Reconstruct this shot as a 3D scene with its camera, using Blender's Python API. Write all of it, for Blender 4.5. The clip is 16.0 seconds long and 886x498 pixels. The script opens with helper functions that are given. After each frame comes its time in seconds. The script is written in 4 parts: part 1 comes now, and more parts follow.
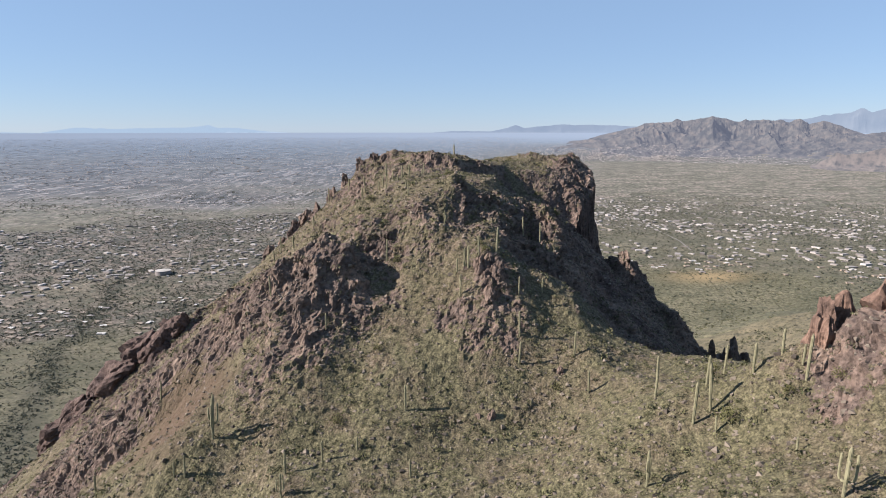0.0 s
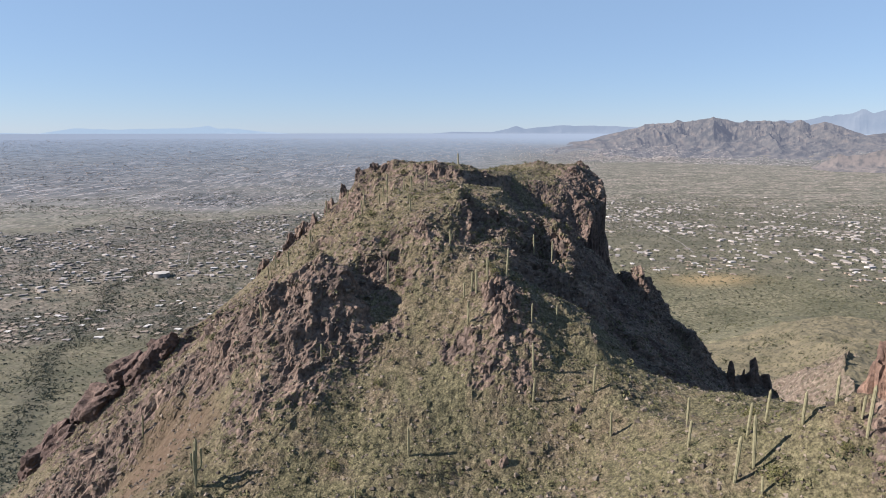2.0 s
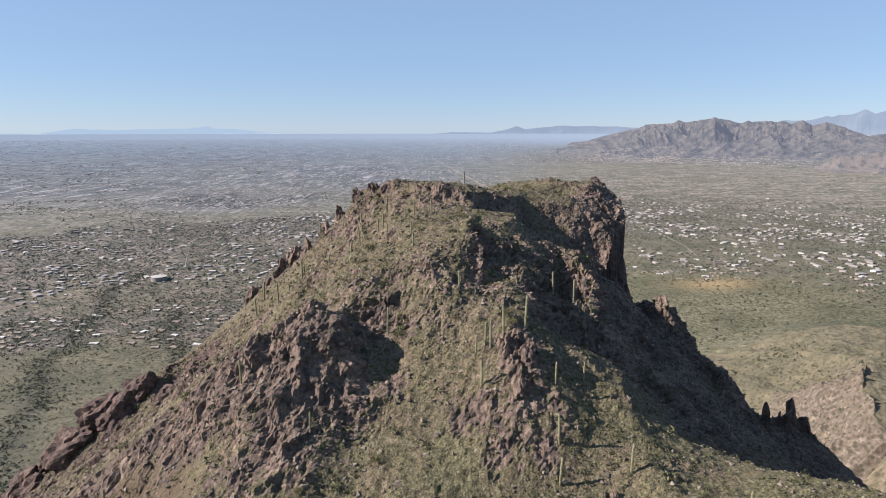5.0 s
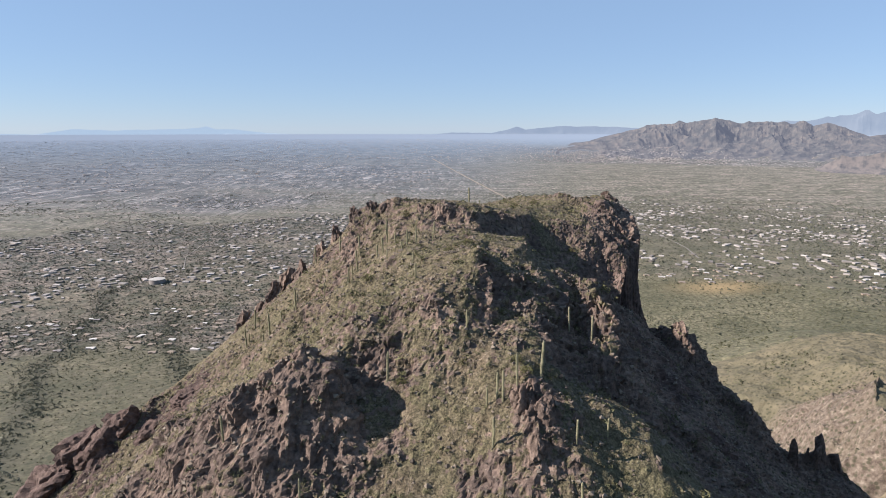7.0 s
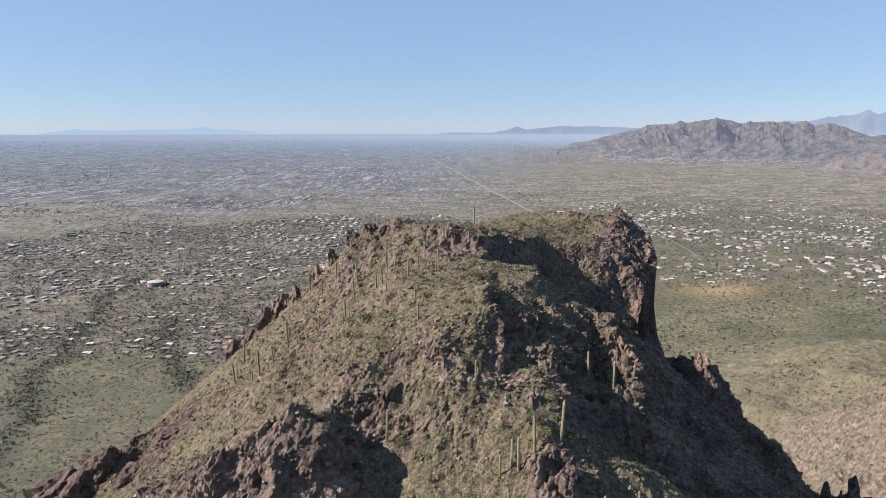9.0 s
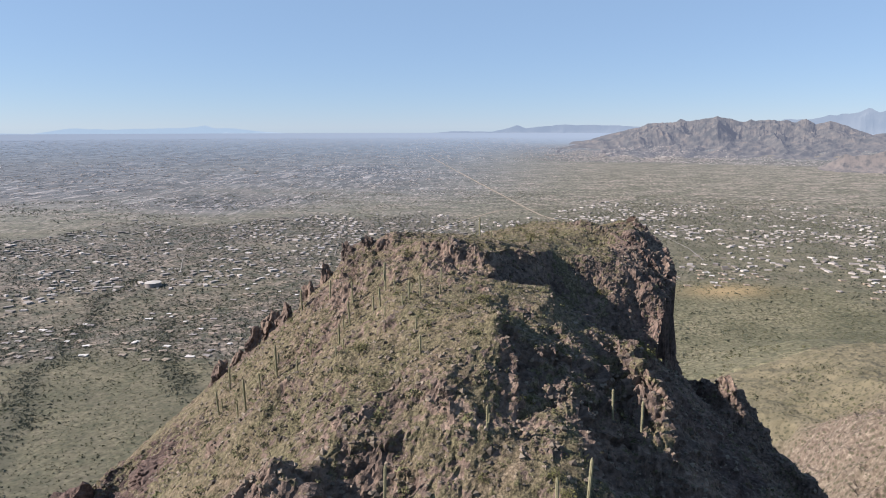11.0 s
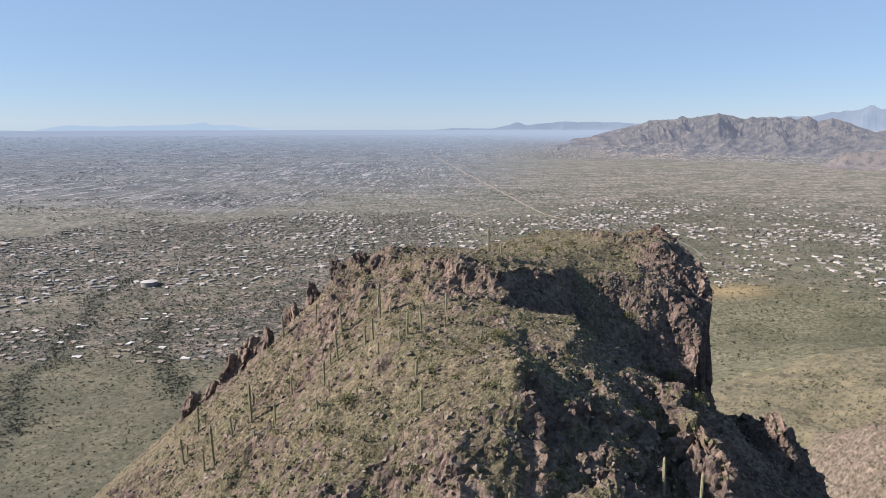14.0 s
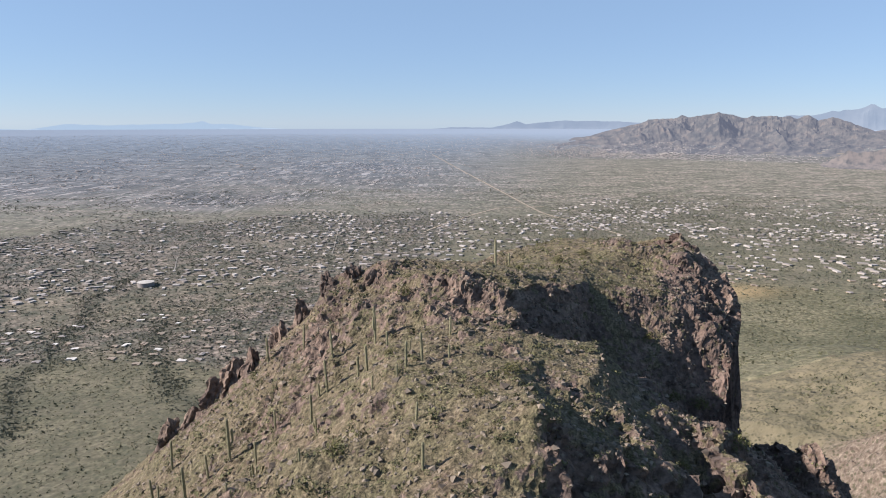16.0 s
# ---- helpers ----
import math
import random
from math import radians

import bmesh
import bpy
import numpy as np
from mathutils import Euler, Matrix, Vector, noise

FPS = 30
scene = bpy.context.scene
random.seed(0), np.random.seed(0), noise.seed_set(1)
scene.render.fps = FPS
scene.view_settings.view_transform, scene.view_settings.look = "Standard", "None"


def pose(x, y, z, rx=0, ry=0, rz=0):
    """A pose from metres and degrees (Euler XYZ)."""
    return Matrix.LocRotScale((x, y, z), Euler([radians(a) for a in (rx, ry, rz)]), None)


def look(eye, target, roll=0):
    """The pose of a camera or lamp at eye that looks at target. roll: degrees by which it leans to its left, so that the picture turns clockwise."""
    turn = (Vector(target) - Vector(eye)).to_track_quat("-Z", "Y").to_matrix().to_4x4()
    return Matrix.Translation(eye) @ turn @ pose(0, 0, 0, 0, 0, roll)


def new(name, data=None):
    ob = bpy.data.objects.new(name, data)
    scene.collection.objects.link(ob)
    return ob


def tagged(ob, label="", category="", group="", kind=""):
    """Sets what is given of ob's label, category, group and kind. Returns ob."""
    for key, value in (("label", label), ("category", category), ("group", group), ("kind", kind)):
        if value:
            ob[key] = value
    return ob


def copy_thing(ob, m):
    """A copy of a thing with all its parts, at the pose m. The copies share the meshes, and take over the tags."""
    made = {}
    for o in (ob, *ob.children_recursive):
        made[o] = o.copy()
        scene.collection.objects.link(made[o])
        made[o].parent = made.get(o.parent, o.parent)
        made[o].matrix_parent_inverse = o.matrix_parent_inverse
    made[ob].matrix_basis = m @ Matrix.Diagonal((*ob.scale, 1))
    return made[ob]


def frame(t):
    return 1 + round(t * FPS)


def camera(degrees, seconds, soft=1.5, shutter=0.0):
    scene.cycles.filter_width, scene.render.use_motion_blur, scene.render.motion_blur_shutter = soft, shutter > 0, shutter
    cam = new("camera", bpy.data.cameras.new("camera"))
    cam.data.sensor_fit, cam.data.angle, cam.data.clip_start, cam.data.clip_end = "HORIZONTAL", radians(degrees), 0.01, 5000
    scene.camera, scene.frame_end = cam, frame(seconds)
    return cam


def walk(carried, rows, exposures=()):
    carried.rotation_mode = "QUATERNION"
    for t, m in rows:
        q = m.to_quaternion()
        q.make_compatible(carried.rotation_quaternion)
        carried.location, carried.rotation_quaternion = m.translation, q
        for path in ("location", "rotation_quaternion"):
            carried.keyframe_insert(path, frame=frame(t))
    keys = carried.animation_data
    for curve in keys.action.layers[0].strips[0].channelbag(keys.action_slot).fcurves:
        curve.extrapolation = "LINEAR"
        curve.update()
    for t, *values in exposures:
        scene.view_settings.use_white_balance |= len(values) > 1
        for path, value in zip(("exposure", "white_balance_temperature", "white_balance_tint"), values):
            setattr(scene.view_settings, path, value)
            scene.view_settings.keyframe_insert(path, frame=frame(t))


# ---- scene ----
cam = camera(69.9, 16.0, soft=1.0)
METRES, EYE, TILT, LEAN, TURN = 100.0, 300.0, -10.7, 0.0, 0.0
ROWS = [
    (0.0, 0.0, 0.0, 0.0, -0.0, 0.0, 0.0),
    (0.5, -0.0028, 0.0246, 0.0102, 0.0, 0.01, -0.0),
    (1.0, -0.0056, 0.05, 0.0208, 0.01, 0.02, -0.01),
    (1.5, -0.0084, 0.076, 0.0321, 0.01, 0.04, -0.02),
    (2.0, -0.0112, 0.1026, 0.0439, 0.0, 0.04, -0.02),
    (2.5, -0.0139, 0.1297, 0.0564, 0.01, 0.05, -0.01),
    (3.0, -0.0168, 0.1576, 0.0688, 0.01, 0.05, -0.01),
    (3.5, -0.0194, 0.1857, 0.0814, 0.01, 0.03, 0.0),
    (4.0, -0.0216, 0.2135, 0.0945, 0.0, 0.02, -0.0),
    (6.5, -0.0328, 0.3534, 0.1672, -0.0, 0.01, -0.03),
    (7.0, -0.0354, 0.3818, 0.1827, -0.01, -0.0, -0.02),
    (7.5, -0.0377, 0.4099, 0.1983, -0.01, -0.01, -0.03),
    (8.0, -0.0396, 0.4378, 0.2142, -0.01, -0.02, -0.03),
    (8.5, -0.0421, 0.4664, 0.2297, -0.02, -0.03, -0.03),
    (9.0, -0.0445, 0.495, 0.2452, -0.01, -0.05, -0.01),
    (9.5, -0.0469, 0.524, 0.2594, -0.01, -0.06, 0.01),
    (12.0, -0.0548, 0.6783, 0.2957, -0.02, -0.28, 0.05),
    (12.5, -0.0561, 0.71, 0.3024, -0.02, -0.32, 0.03),
    (13.0, -0.0577, 0.7421, 0.3089, -0.02, -0.36, 0.03),
    (13.5, -0.0589, 0.7732, 0.3157, -0.03, -0.4, 0.03),
    (14.0, -0.0607, 0.8059, 0.3215, -0.05, -0.45, 0.03),
    (14.5, -0.0627, 0.8358, 0.3284, -0.07, -0.48, 0.03),
    (15.0, -0.0639, 0.8658, 0.3345, -0.08, -0.5, 0.02),
    (15.5, -0.0654, 0.8969, 0.3403, -0.09, -0.55, 0.01),
    (16.0, -0.0667, 0.9271, 0.346, -0.11, -0.54, 0.02),
]
walk(cam, [(t, pose(0, 0, EYE, TILT, LEAN, TURN) @ pose(METRES * x, METRES * y, METRES * z, 90 + pitch, roll, yaw)) for t, x, y, z, yaw, pitch, roll in ROWS], [(0.0, 1.3, 6450, 19), (16.0, 1.3, 6450, 19)])

# ---- sky, sun, exposure ----
SUN_UP, SUN_FROM = 30.5, (-0.994, -0.11)  # degrees above the horizon; where the sun stands in the plan
world = bpy.data.worlds.new("sky")
scene.world = world
world.use_nodes = True
wn = world.node_tree
sky = wn.nodes.new("ShaderNodeTexSky")
sky.sky_type, sky.sun_disc = "NISHITA", False
sky.sun_elevation, sky.sun_rotation = radians(SUN_UP), math.atan2(SUN_FROM[0], SUN_FROM[1])
sky.altitude, sky.air_density, sky.dust_density, sky.ozone_density = 900, 0.9, 0.0, 4.0
wn.nodes["Background"].inputs[1].default_value = 0.0487
veil = wn.nodes.new("ShaderNodeMix")  # thin haze evens out the clear sky
veil.data_type = "RGBA"
veil.inputs[0].default_value, veil.inputs[7].default_value = 0.6, (2.95, 4.7, 6.6, 1)
wn.links.new(sky.outputs[0], veil.inputs[6])
wn.links.new(veil.outputs[2], wn.nodes["Background"].inputs[0])
lamp = bpy.data.lights.new("sun", "SUN")
lamp.energy, lamp.angle, lamp.color = 4.9, radians(0.53), (1.0, 0.92, 0.80)
sun = new("sun", lamp)
away = Vector((SUN_FROM[0] * math.cos(radians(SUN_UP)), SUN_FROM[1] * math.cos(radians(SUN_UP)), math.sin(radians(SUN_UP))))
sun.matrix_world = look(away * 500 + Vector((0, 200, 250)), (0, 200, 250))

# ---- noise on arrays ----
RNG = np.random.default_rng(7)


def hashed(ix, iy, iz, seed):
    h = (ix.astype(np.int64) * 374761393 + iy.astype(np.int64) * 668265263 + iz.astype(np.int64) * 2147483647 + seed * 974634777) & 0xFFFFFFFF
    h = ((h ^ (h >> 13)) * 1274126177) & 0xFFFFFFFF
    h = ((h ^ (h >> 16)) * 2246822519) & 0xFFFFFFFF
    return ((h ^ (h >> 15)) & 0xFFFFFF) / float(0xFFFFFF)


def value_noise(x, y, z, seed=0):
    """Smooth noise, -1 to 1."""
    fx, fy, fz = np.floor(x), np.floor(y), np.floor(z)
    u, v, w = x - fx, y - fy, z - fz
    u, v, w = (q * q * q * (q * (q * 6 - 15) + 10) for q in (u, v, w))
    out = 0
    for i in (0, 1):
        for j in (0, 1):
            for k in (0, 1):
                out = out + hashed(fx + i, fy + j, fz + k, seed) * (u if i else 1 - u) * (v if j else 1 - v) * (w if k else 1 - w)
    return out * 2 - 1


def fbm(x, y, z, size, octaves=4, seed=0, ridged=False):
    total, amp, out = 0.0, 1.0, 0
    for o in range(octaves):
        n = value_noise(x / size + 17 * o, y / size - 9 * o, z / size + 5 * o, seed + o)
        out = out + amp * (1 - 2 * np.abs(n) if ridged else n)
        total, amp, size = total + amp, amp * 0.5, size * 0.5
    return out / total


def cells(x, y, z, size, seed=0):
    """Cell noise: distance to the nearest and next seeds, the cell's own chance number, and the tilt of its face."""
    x, y, z = x / size, y / size, z / size
    fx, fy, fz = np.floor(x), np.floor(y), np.floor(z)
    d1, d2 = np.full(x.shape, 9.0), np.full(x.shape, 9.0)
    nx, ny, nz = fx.copy(), fy.copy(), fz.copy()
    for i in (-1, 0, 1):
        for j in (-1, 0, 1):
            for k in (-1, 0, 1):
                cx, cy, cz = fx + i, fy + j, fz + k
                d = (cx + hashed(cx, cy, cz, seed) - x) ** 2 + (cy + hashed(cx, cy, cz, seed + 1) - y) ** 2 + (cz + hashed(cx, cy, cz, seed + 2) - z) ** 2
                near = d < d1
                d2 = np.where(near, d1, np.minimum(d2, d))
                nx, ny, nz = np.where(near, cx, nx), np.where(near, cy, ny), np.where(near, cz, nz)
                d1 = np.where(near, d, d1)
    own = hashed(nx, ny, nz, seed + 3)
    tilt = sum((hashed(nx, ny, nz, seed + 4 + k) - 0.5) * (c + hashed(nx, ny, nz, seed + k) - q) for k, (c, q) in enumerate(((nx, x), (ny, y), (nz, z))))
    return np.sqrt(d1), np.sqrt(d2), own, 2 * tilt


def smooth(a, b, x):
    u = np.clip((x - a) / (b - a), 0, 1)
    return u * u * (3 - 2 * u)


# ---- meshes ----
def mesh_of(name, verts, faces, material, attributes=(), shaded=False):
    """A mesh from arrays of corners and of faces (all with the same number of corners)."""
    me = bpy.data.meshes.new(name)
    verts, faces = np.asarray(verts, np.float32), np.asarray(faces, np.int32)
    n, k = faces.shape
    me.vertices.add(len(verts))
    me.vertices.foreach_set("co", verts.ravel())
    me.loops.add(n * k)
    me.loops.foreach_set("vertex_index", faces.ravel())
    me.polygons.add(n)
    me.polygons.foreach_set("loop_start", np.arange(0, n * k, k, dtype=np.int32))
    me.polygons.foreach_set("use_smooth", np.full(n, shaded))
    me.update(calc_edges=True)
    for key, values in attributes:
        me.attributes.new(key, "FLOAT", "POINT").data.foreach_set("value", np.asarray(values, np.float32))
    me.materials.append(material)
    return me


def part(name, bm, material, parent=None, label=""):
    me = bpy.data.meshes.new(name)
    bm.normal_update()
    bm.to_mesh(me)
    bm.free()
    me.materials.append(material)
    ob = new(name, me)
    ob.parent = parent
    if label:
        ob["label"] = label
    return ob


def grid_faces(nx, ny):
    i = np.arange(nx - 1)[None, :] + np.arange(ny - 1)[:, None] * nx
    return np.stack([i, i + 1, i + nx + 1, i + nx], -1).reshape(-1, 4)


# ---- materials ----
def nodes(name, rough=0.9):
    m = bpy.data.materials.new(name)
    m.use_nodes = True
    b = m.node_tree.nodes["Principled BSDF"]
    b.inputs["Roughness"].default_value = rough
    b.inputs["Specular IOR Level"].default_value = 0.25
    return m, m.node_tree, b


def put(tree, kind, **values):
    n = tree.nodes.new(kind)
    for key, v in values.items():
        n.inputs[key.replace("_", " ")].default_value = v
    return n


def noise_of(tree, coords, scale, detail=4.0, rough=0.6):
    n = put(tree, "ShaderNodeTexNoise", Scale=scale, Detail=detail, Roughness=rough)
    tree.links.new(coords, n.inputs["Vector"])
    return n.outputs[0]


def ramp_of(tree, value, *stops):
    n = tree.nodes.new("ShaderNodeValToRGB")
    while len(n.color_ramp.elements) < len(stops):
        n.color_ramp.elements.new(0.5)
    for e, (at, colour) in zip(n.color_ramp.elements, stops):
        e.position, e.color = at, (*colour, 1) if len(colour) == 3 else (colour[0],) * 3 + (1,)
    tree.links.new(value, n.inputs[0])
    return n.outputs[0]


def mixed(tree, factor, a, b, blend="MIX"):
    n = tree.nodes.new("ShaderNodeMix")
    n.data_type, n.blend_type = "RGBA", blend
    for socket, v in ((n.inputs[0], factor), (n.inputs[6], a), (n.inputs[7], b)):
        if isinstance(v, bpy.types.NodeSocket):
            tree.links.new(v, socket)
        else:
            socket.default_value = v if isinstance(v, float) else (*v, 1)
    return n.outputs[2]


def maths(tree, op, a, b=0.0):
    n = tree.nodes.new("ShaderNodeMath")
    n.operation = op
    for socket, v in zip(n.inputs, (a, b)):
        if isinstance(v, bpy.types.NodeSocket):
            tree.links.new(v, socket)
        else:
            socket.default_value = v
    return n.outputs[0]


def attribute(tree, key):
    n = tree.nodes.new("ShaderNodeAttribute")
    n.attribute_name = key
    return n.outputs["Fac"]


def bumped(tree, b, height, strength, distance):
    n = put(tree, "ShaderNodeBump", Strength=strength, Distance=distance)
    tree.links.new(height, n.inputs["Height"])
    tree.links.new(n.outputs[0], b.inputs["Normal"])


def rock_colour(tree, place):
    broad = ramp_of(tree, noise_of(tree, place, 0.16, 4.0, 0.6), (0.3, (0.06621, 0.05134, 0.04462)), (0.46, (0.1062, 0.08041, 0.06757)), (0.58, (0.13, 0.09605, 0.07769)), (0.72, (0.193, 0.1505, 0.1198)))
    fine = ramp_of(tree, noise_of(tree, place, 1.1, 4.0, 0.6), (0.32, (0.45,)), (0.5, (1.0,)), (0.7, (1.55,)))
    return mixed(tree, 1.0, broad, fine, "MULTIPLY")


def make_hillside():
    m, t, b = nodes("desert_hillside", 0.95)
    place = t.nodes.new("ShaderNodeNewGeometry").outputs["Position"]
    soil = ramp_of(t, noise_of(t, place, 1.3, 3.0, 0.55), (0.34, (0.04508, 0.03588, 0.02438)), (0.46, (0.092, 0.0736, 0.04876)), (0.56, (0.1178, 0.09384, 0.06532)), (0.70, (0.172, 0.1408, 0.1049)))
    broad = ramp_of(t, noise_of(t, place, 0.09, 4.0, 0.6), (0.3, (0.78,)), (0.7, (1.15,)))
    soil = mixed(t, 1.0, soil, broad, "MULTIPLY")
    grain = ramp_of(t, noise_of(t, place, 3.6, 2.0, 0.5), (0.36, (0.6,)), (0.48, (1.0,)), (0.64, (1.35,)))
    grass = ramp_of(t, noise_of(t, place, 1.5, 3.0, 0.55), (0.34, (0.03116, 0.03199, 0.01646)), (0.5, (0.0811, 0.07803, 0.04297)), (0.68, (0.1321, 0.1228, 0.0718)))
    where = ramp_of(t, noise_of(t, place, 0.13, 5.0, 0.65), (0.34, (0.0,)), (0.62, (0.75,)))
    ground_c = mixed(t, maths(t, "MAXIMUM", where, attribute(t, "brush")), soil, grass)
    scree = ramp_of(t, noise_of(t, place, 1.6, 6.0, 0.7), (0.3, (0.06, 0.042, 0.028)), (0.7, (0.1, 0.073, 0.05)))
    ground_c = mixed(t, attribute(t, "scree"), mixed(t, 1.0, ground_c, grain, "MULTIPLY"), scree)
    edge = maths(t, "ADD", attribute(t, "rock"), maths(t, "MULTIPLY", maths(t, "SUBTRACT", noise_of(t, place, 0.8, 4.0, 0.6), 0.5), 2.2))
    is_rock = ramp_of(t, edge, (0.42, (0.0,)), (0.56, (1.0,)))
    # dark tint: varnish in the west, painted shade on the east slope
    rock_c = mixed(t, attribute(t, "varnish_and_shade"), rock_colour(t, place), mixed(t, 1.0, rock_colour(t, place), (0.68, 0.64, 0.68), "MULTIPLY"))
    t.links.new(mixed(t, is_rock, ground_c, rock_c), b.inputs["Base Color"])
    bumped(t, b, noise_of(t, place, 2.6, 5.0, 0.65), 1.0, 0.35)
    return m


def make_rock(name="volcanic_rock", tint=(1, 1, 1)):
    m, t, b = nodes(name, 0.92)
    place = t.nodes.new("ShaderNodeNewGeometry").outputs["Position"]
    t.links.new(mixed(t, 1.0, rock_colour(t, place), tint, "MULTIPLY"), b.inputs["Base Color"])
    bumped(t, b, noise_of(t, place, 2.0, 8.0, 0.75), 0.9, 0.4)
    return m


def make_valley():
    """Desert floor with brush, and further out the suburbs; its plan lies in the map 'plan', in kilometres."""
    m, t, b = nodes("valley_floor", 0.95)
    uv = t.nodes.new("ShaderNodeUVMap")
    uv.uv_map = "plan"
    plan = uv.outputs[0]
    broad = ramp_of(t, noise_of(t, plan, 9.0, 4.0, 0.6), (0.32, (0.111, 0.11, 0.0887)), (0.46, (0.155, 0.142, 0.117)), (0.58, (0.186, 0.164, 0.139)), (0.7, (0.235, 0.202, 0.174)))
    even = ramp_of(t, noise_of(t, plan, 7.0, 4.0, 0.55), (0.34, (0.068, 0.068, 0.043)), (0.5, (0.097, 0.093, 0.059)), (0.68, (0.139, 0.127, 0.084)))
    gravel = ramp_of(t, noise_of(t, plan, 150.0, 3.0, 0.6), (0.36, (0.6,)), (0.5, (1.0,)), (0.64, (1.4,)))
    even = mixed(t, 1.0, even, gravel, "MULTIPLY")
    stretched = t.nodes.new("ShaderNodeMapping")
    stretched.inputs["Scale"].default_value = (0.6, 1.0, 1.0)
    t.links.new(plan, stretched.inputs[0])
    wash = ramp_of(t, noise_of(t, stretched.outputs[0], 7.0, 6.0, 0.6), (0.43, (0.0,)), (0.49, (0.9,)), (0.54, (0.0,)))
    land = mixed(t, wash, broad, (0.0653, 0.0696, 0.047))
    crisp = t.nodes.new("ShaderNodeMapping")
    crisp.inputs["Scale"].default_value = (2.3, 0.9, 1.0)
    t.links.new(plan, crisp.inputs[0])
    specks = ramp_of(t, noise_of(t, crisp.outputs[0], 30.0, 2.0, 0.5), (0.36, (0.5,)), (0.5, (0.97,)), (0.64, (1.55,)))
    land = mixed(t, 1.0, land, specks, "MULTIPLY")
    land = mixed(t, attribute(t, "reach"), even, land)
    for scale, size, strength in ((210.0, 0.45, 0.7), (70.0, 0.4, 0.55)):
        brush = put(t, "ShaderNodeTexVoronoi", Scale=scale, Randomness=1.0)
        t.links.new(plan, brush.inputs["Vector"])
        dots = ramp_of(t, brush.outputs["Distance"], (size * 0.5, (strength,)), (size, (0.0,)))
        land = mixed(t, dots, land, (0.0435, 0.0505, 0.0305))
    land = mixed(t, maths(t, "MULTIPLY", attribute(t, "wash"), 0.88), land, (0.042, 0.045, 0.03))
    yards = ramp_of(t, noise_of(t, plan, 34.0, 3.0, 0.6), (0.36, (0.0261, 0.0322, 0.0261)), (0.48, (0.0626, 0.0618, 0.0539)), (0.58, (0.106, 0.0905, 0.0766)), (0.7, (0.178, 0.146, 0.122)))
    lots = put(t, "ShaderNodeTexVoronoi", Scale=44.0, Randomness=1.0)
    t.links.new(plan, lots.inputs["Vector"])
    lot = ramp_of(t, lots.outputs["Color"], (0.1, (0.022, 0.03, 0.022)), (0.35, (0.05, 0.052, 0.044)), (0.6, (0.098, 0.083, 0.072)), (0.85, (0.17, 0.142, 0.122)))
    yards = mixed(t, 0.55, yards, lot)
    clutter = ramp_of(t, noise_of(t, plan, 120.0, 3.0, 0.6), (0.36, (0.45,)), (0.5, (1.05,)), (0.64, (1.9,)))
    yards = mixed(t, 1.0, yards, clutter, "MULTIPLY")
    land = mixed(t, attribute(t, "settled"), land, yards)
    # suburbs: long blocks of roofs, streets and garden trees
    rows = t.nodes.new("ShaderNodeMapping")
    rows.inputs["Scale"].default_value = (1.0, 0.17, 1.0)
    t.links.new(plan, rows.inputs[0])
    roofs = put(t, "ShaderNodeTexVoronoi", Scale=52.0, Randomness=1.0)
    t.links.new(rows.outputs[0], roofs.inputs["Vector"])
    street = ramp_of(t, roofs.outputs["Color"], (0.1, (0.026, 0.034, 0.038)), (0.42, (0.056, 0.059, 0.066)), (0.66, (0.09, 0.087, 0.09)), (0.92, (0.33, 0.315, 0.315)))
    quarter = ramp_of(t, noise_of(t, stretched.outputs[0], 2.2, 5.0, 0.6), (0.36, (0.7,)), (0.5, (0.95,)), (0.64, (1.35,)))
    street = mixed(t, 1.0, street, quarter, "MULTIPLY")
    near = mixed(t, attribute(t, "town"), land, street)
    bare = ramp_of(t, noise_of(t, plan, 300.0, 5.0, 0.6), (0.34, (0.0478, 0.0418, 0.0278)), (0.5, (0.1, 0.0853, 0.0574)), (0.68, (0.161, 0.135, 0.0974)))
    near = mixed(t, attribute(t, "sand"), near, (0.252, 0.187, 0.1))
    near = mixed(t, ramp_of(t, attribute(t, "rock"), (0.1, (0.0,)), (0.6, (1.0,))), near, bare)
    # aerial haze painted into the base colour: bluer with distance, pale at the horizon
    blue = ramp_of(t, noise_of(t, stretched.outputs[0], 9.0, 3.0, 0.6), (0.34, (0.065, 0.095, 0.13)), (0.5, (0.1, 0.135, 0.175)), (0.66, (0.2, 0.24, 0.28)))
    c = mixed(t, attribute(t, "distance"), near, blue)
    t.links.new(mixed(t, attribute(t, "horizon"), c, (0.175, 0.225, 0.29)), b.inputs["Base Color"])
    return m


def make_leaf(name, a, c):
    m, t, b = nodes(name, 0.8)
    t.links.new(ramp_of(t, attribute(t, "tint"), (0.0, a), (1.0, c)), b.inputs["Base Color"])
    return m


def make_plain_colour(name, colour, rough=0.8, scale=2.0, spread=0.25):
    m, t, b = nodes(name, rough)
    place = t.nodes.new("ShaderNodeTexCoord").outputs["Object"]
    lo, hi = tuple(c * (1 - spread) for c in colour), tuple(min(c * (1 + spread), 0.95) for c in colour)
    t.links.new(ramp_of(t, noise_of(t, place, scale), (0.3, lo), (0.7, hi)), b.inputs["Base Color"])
    return m


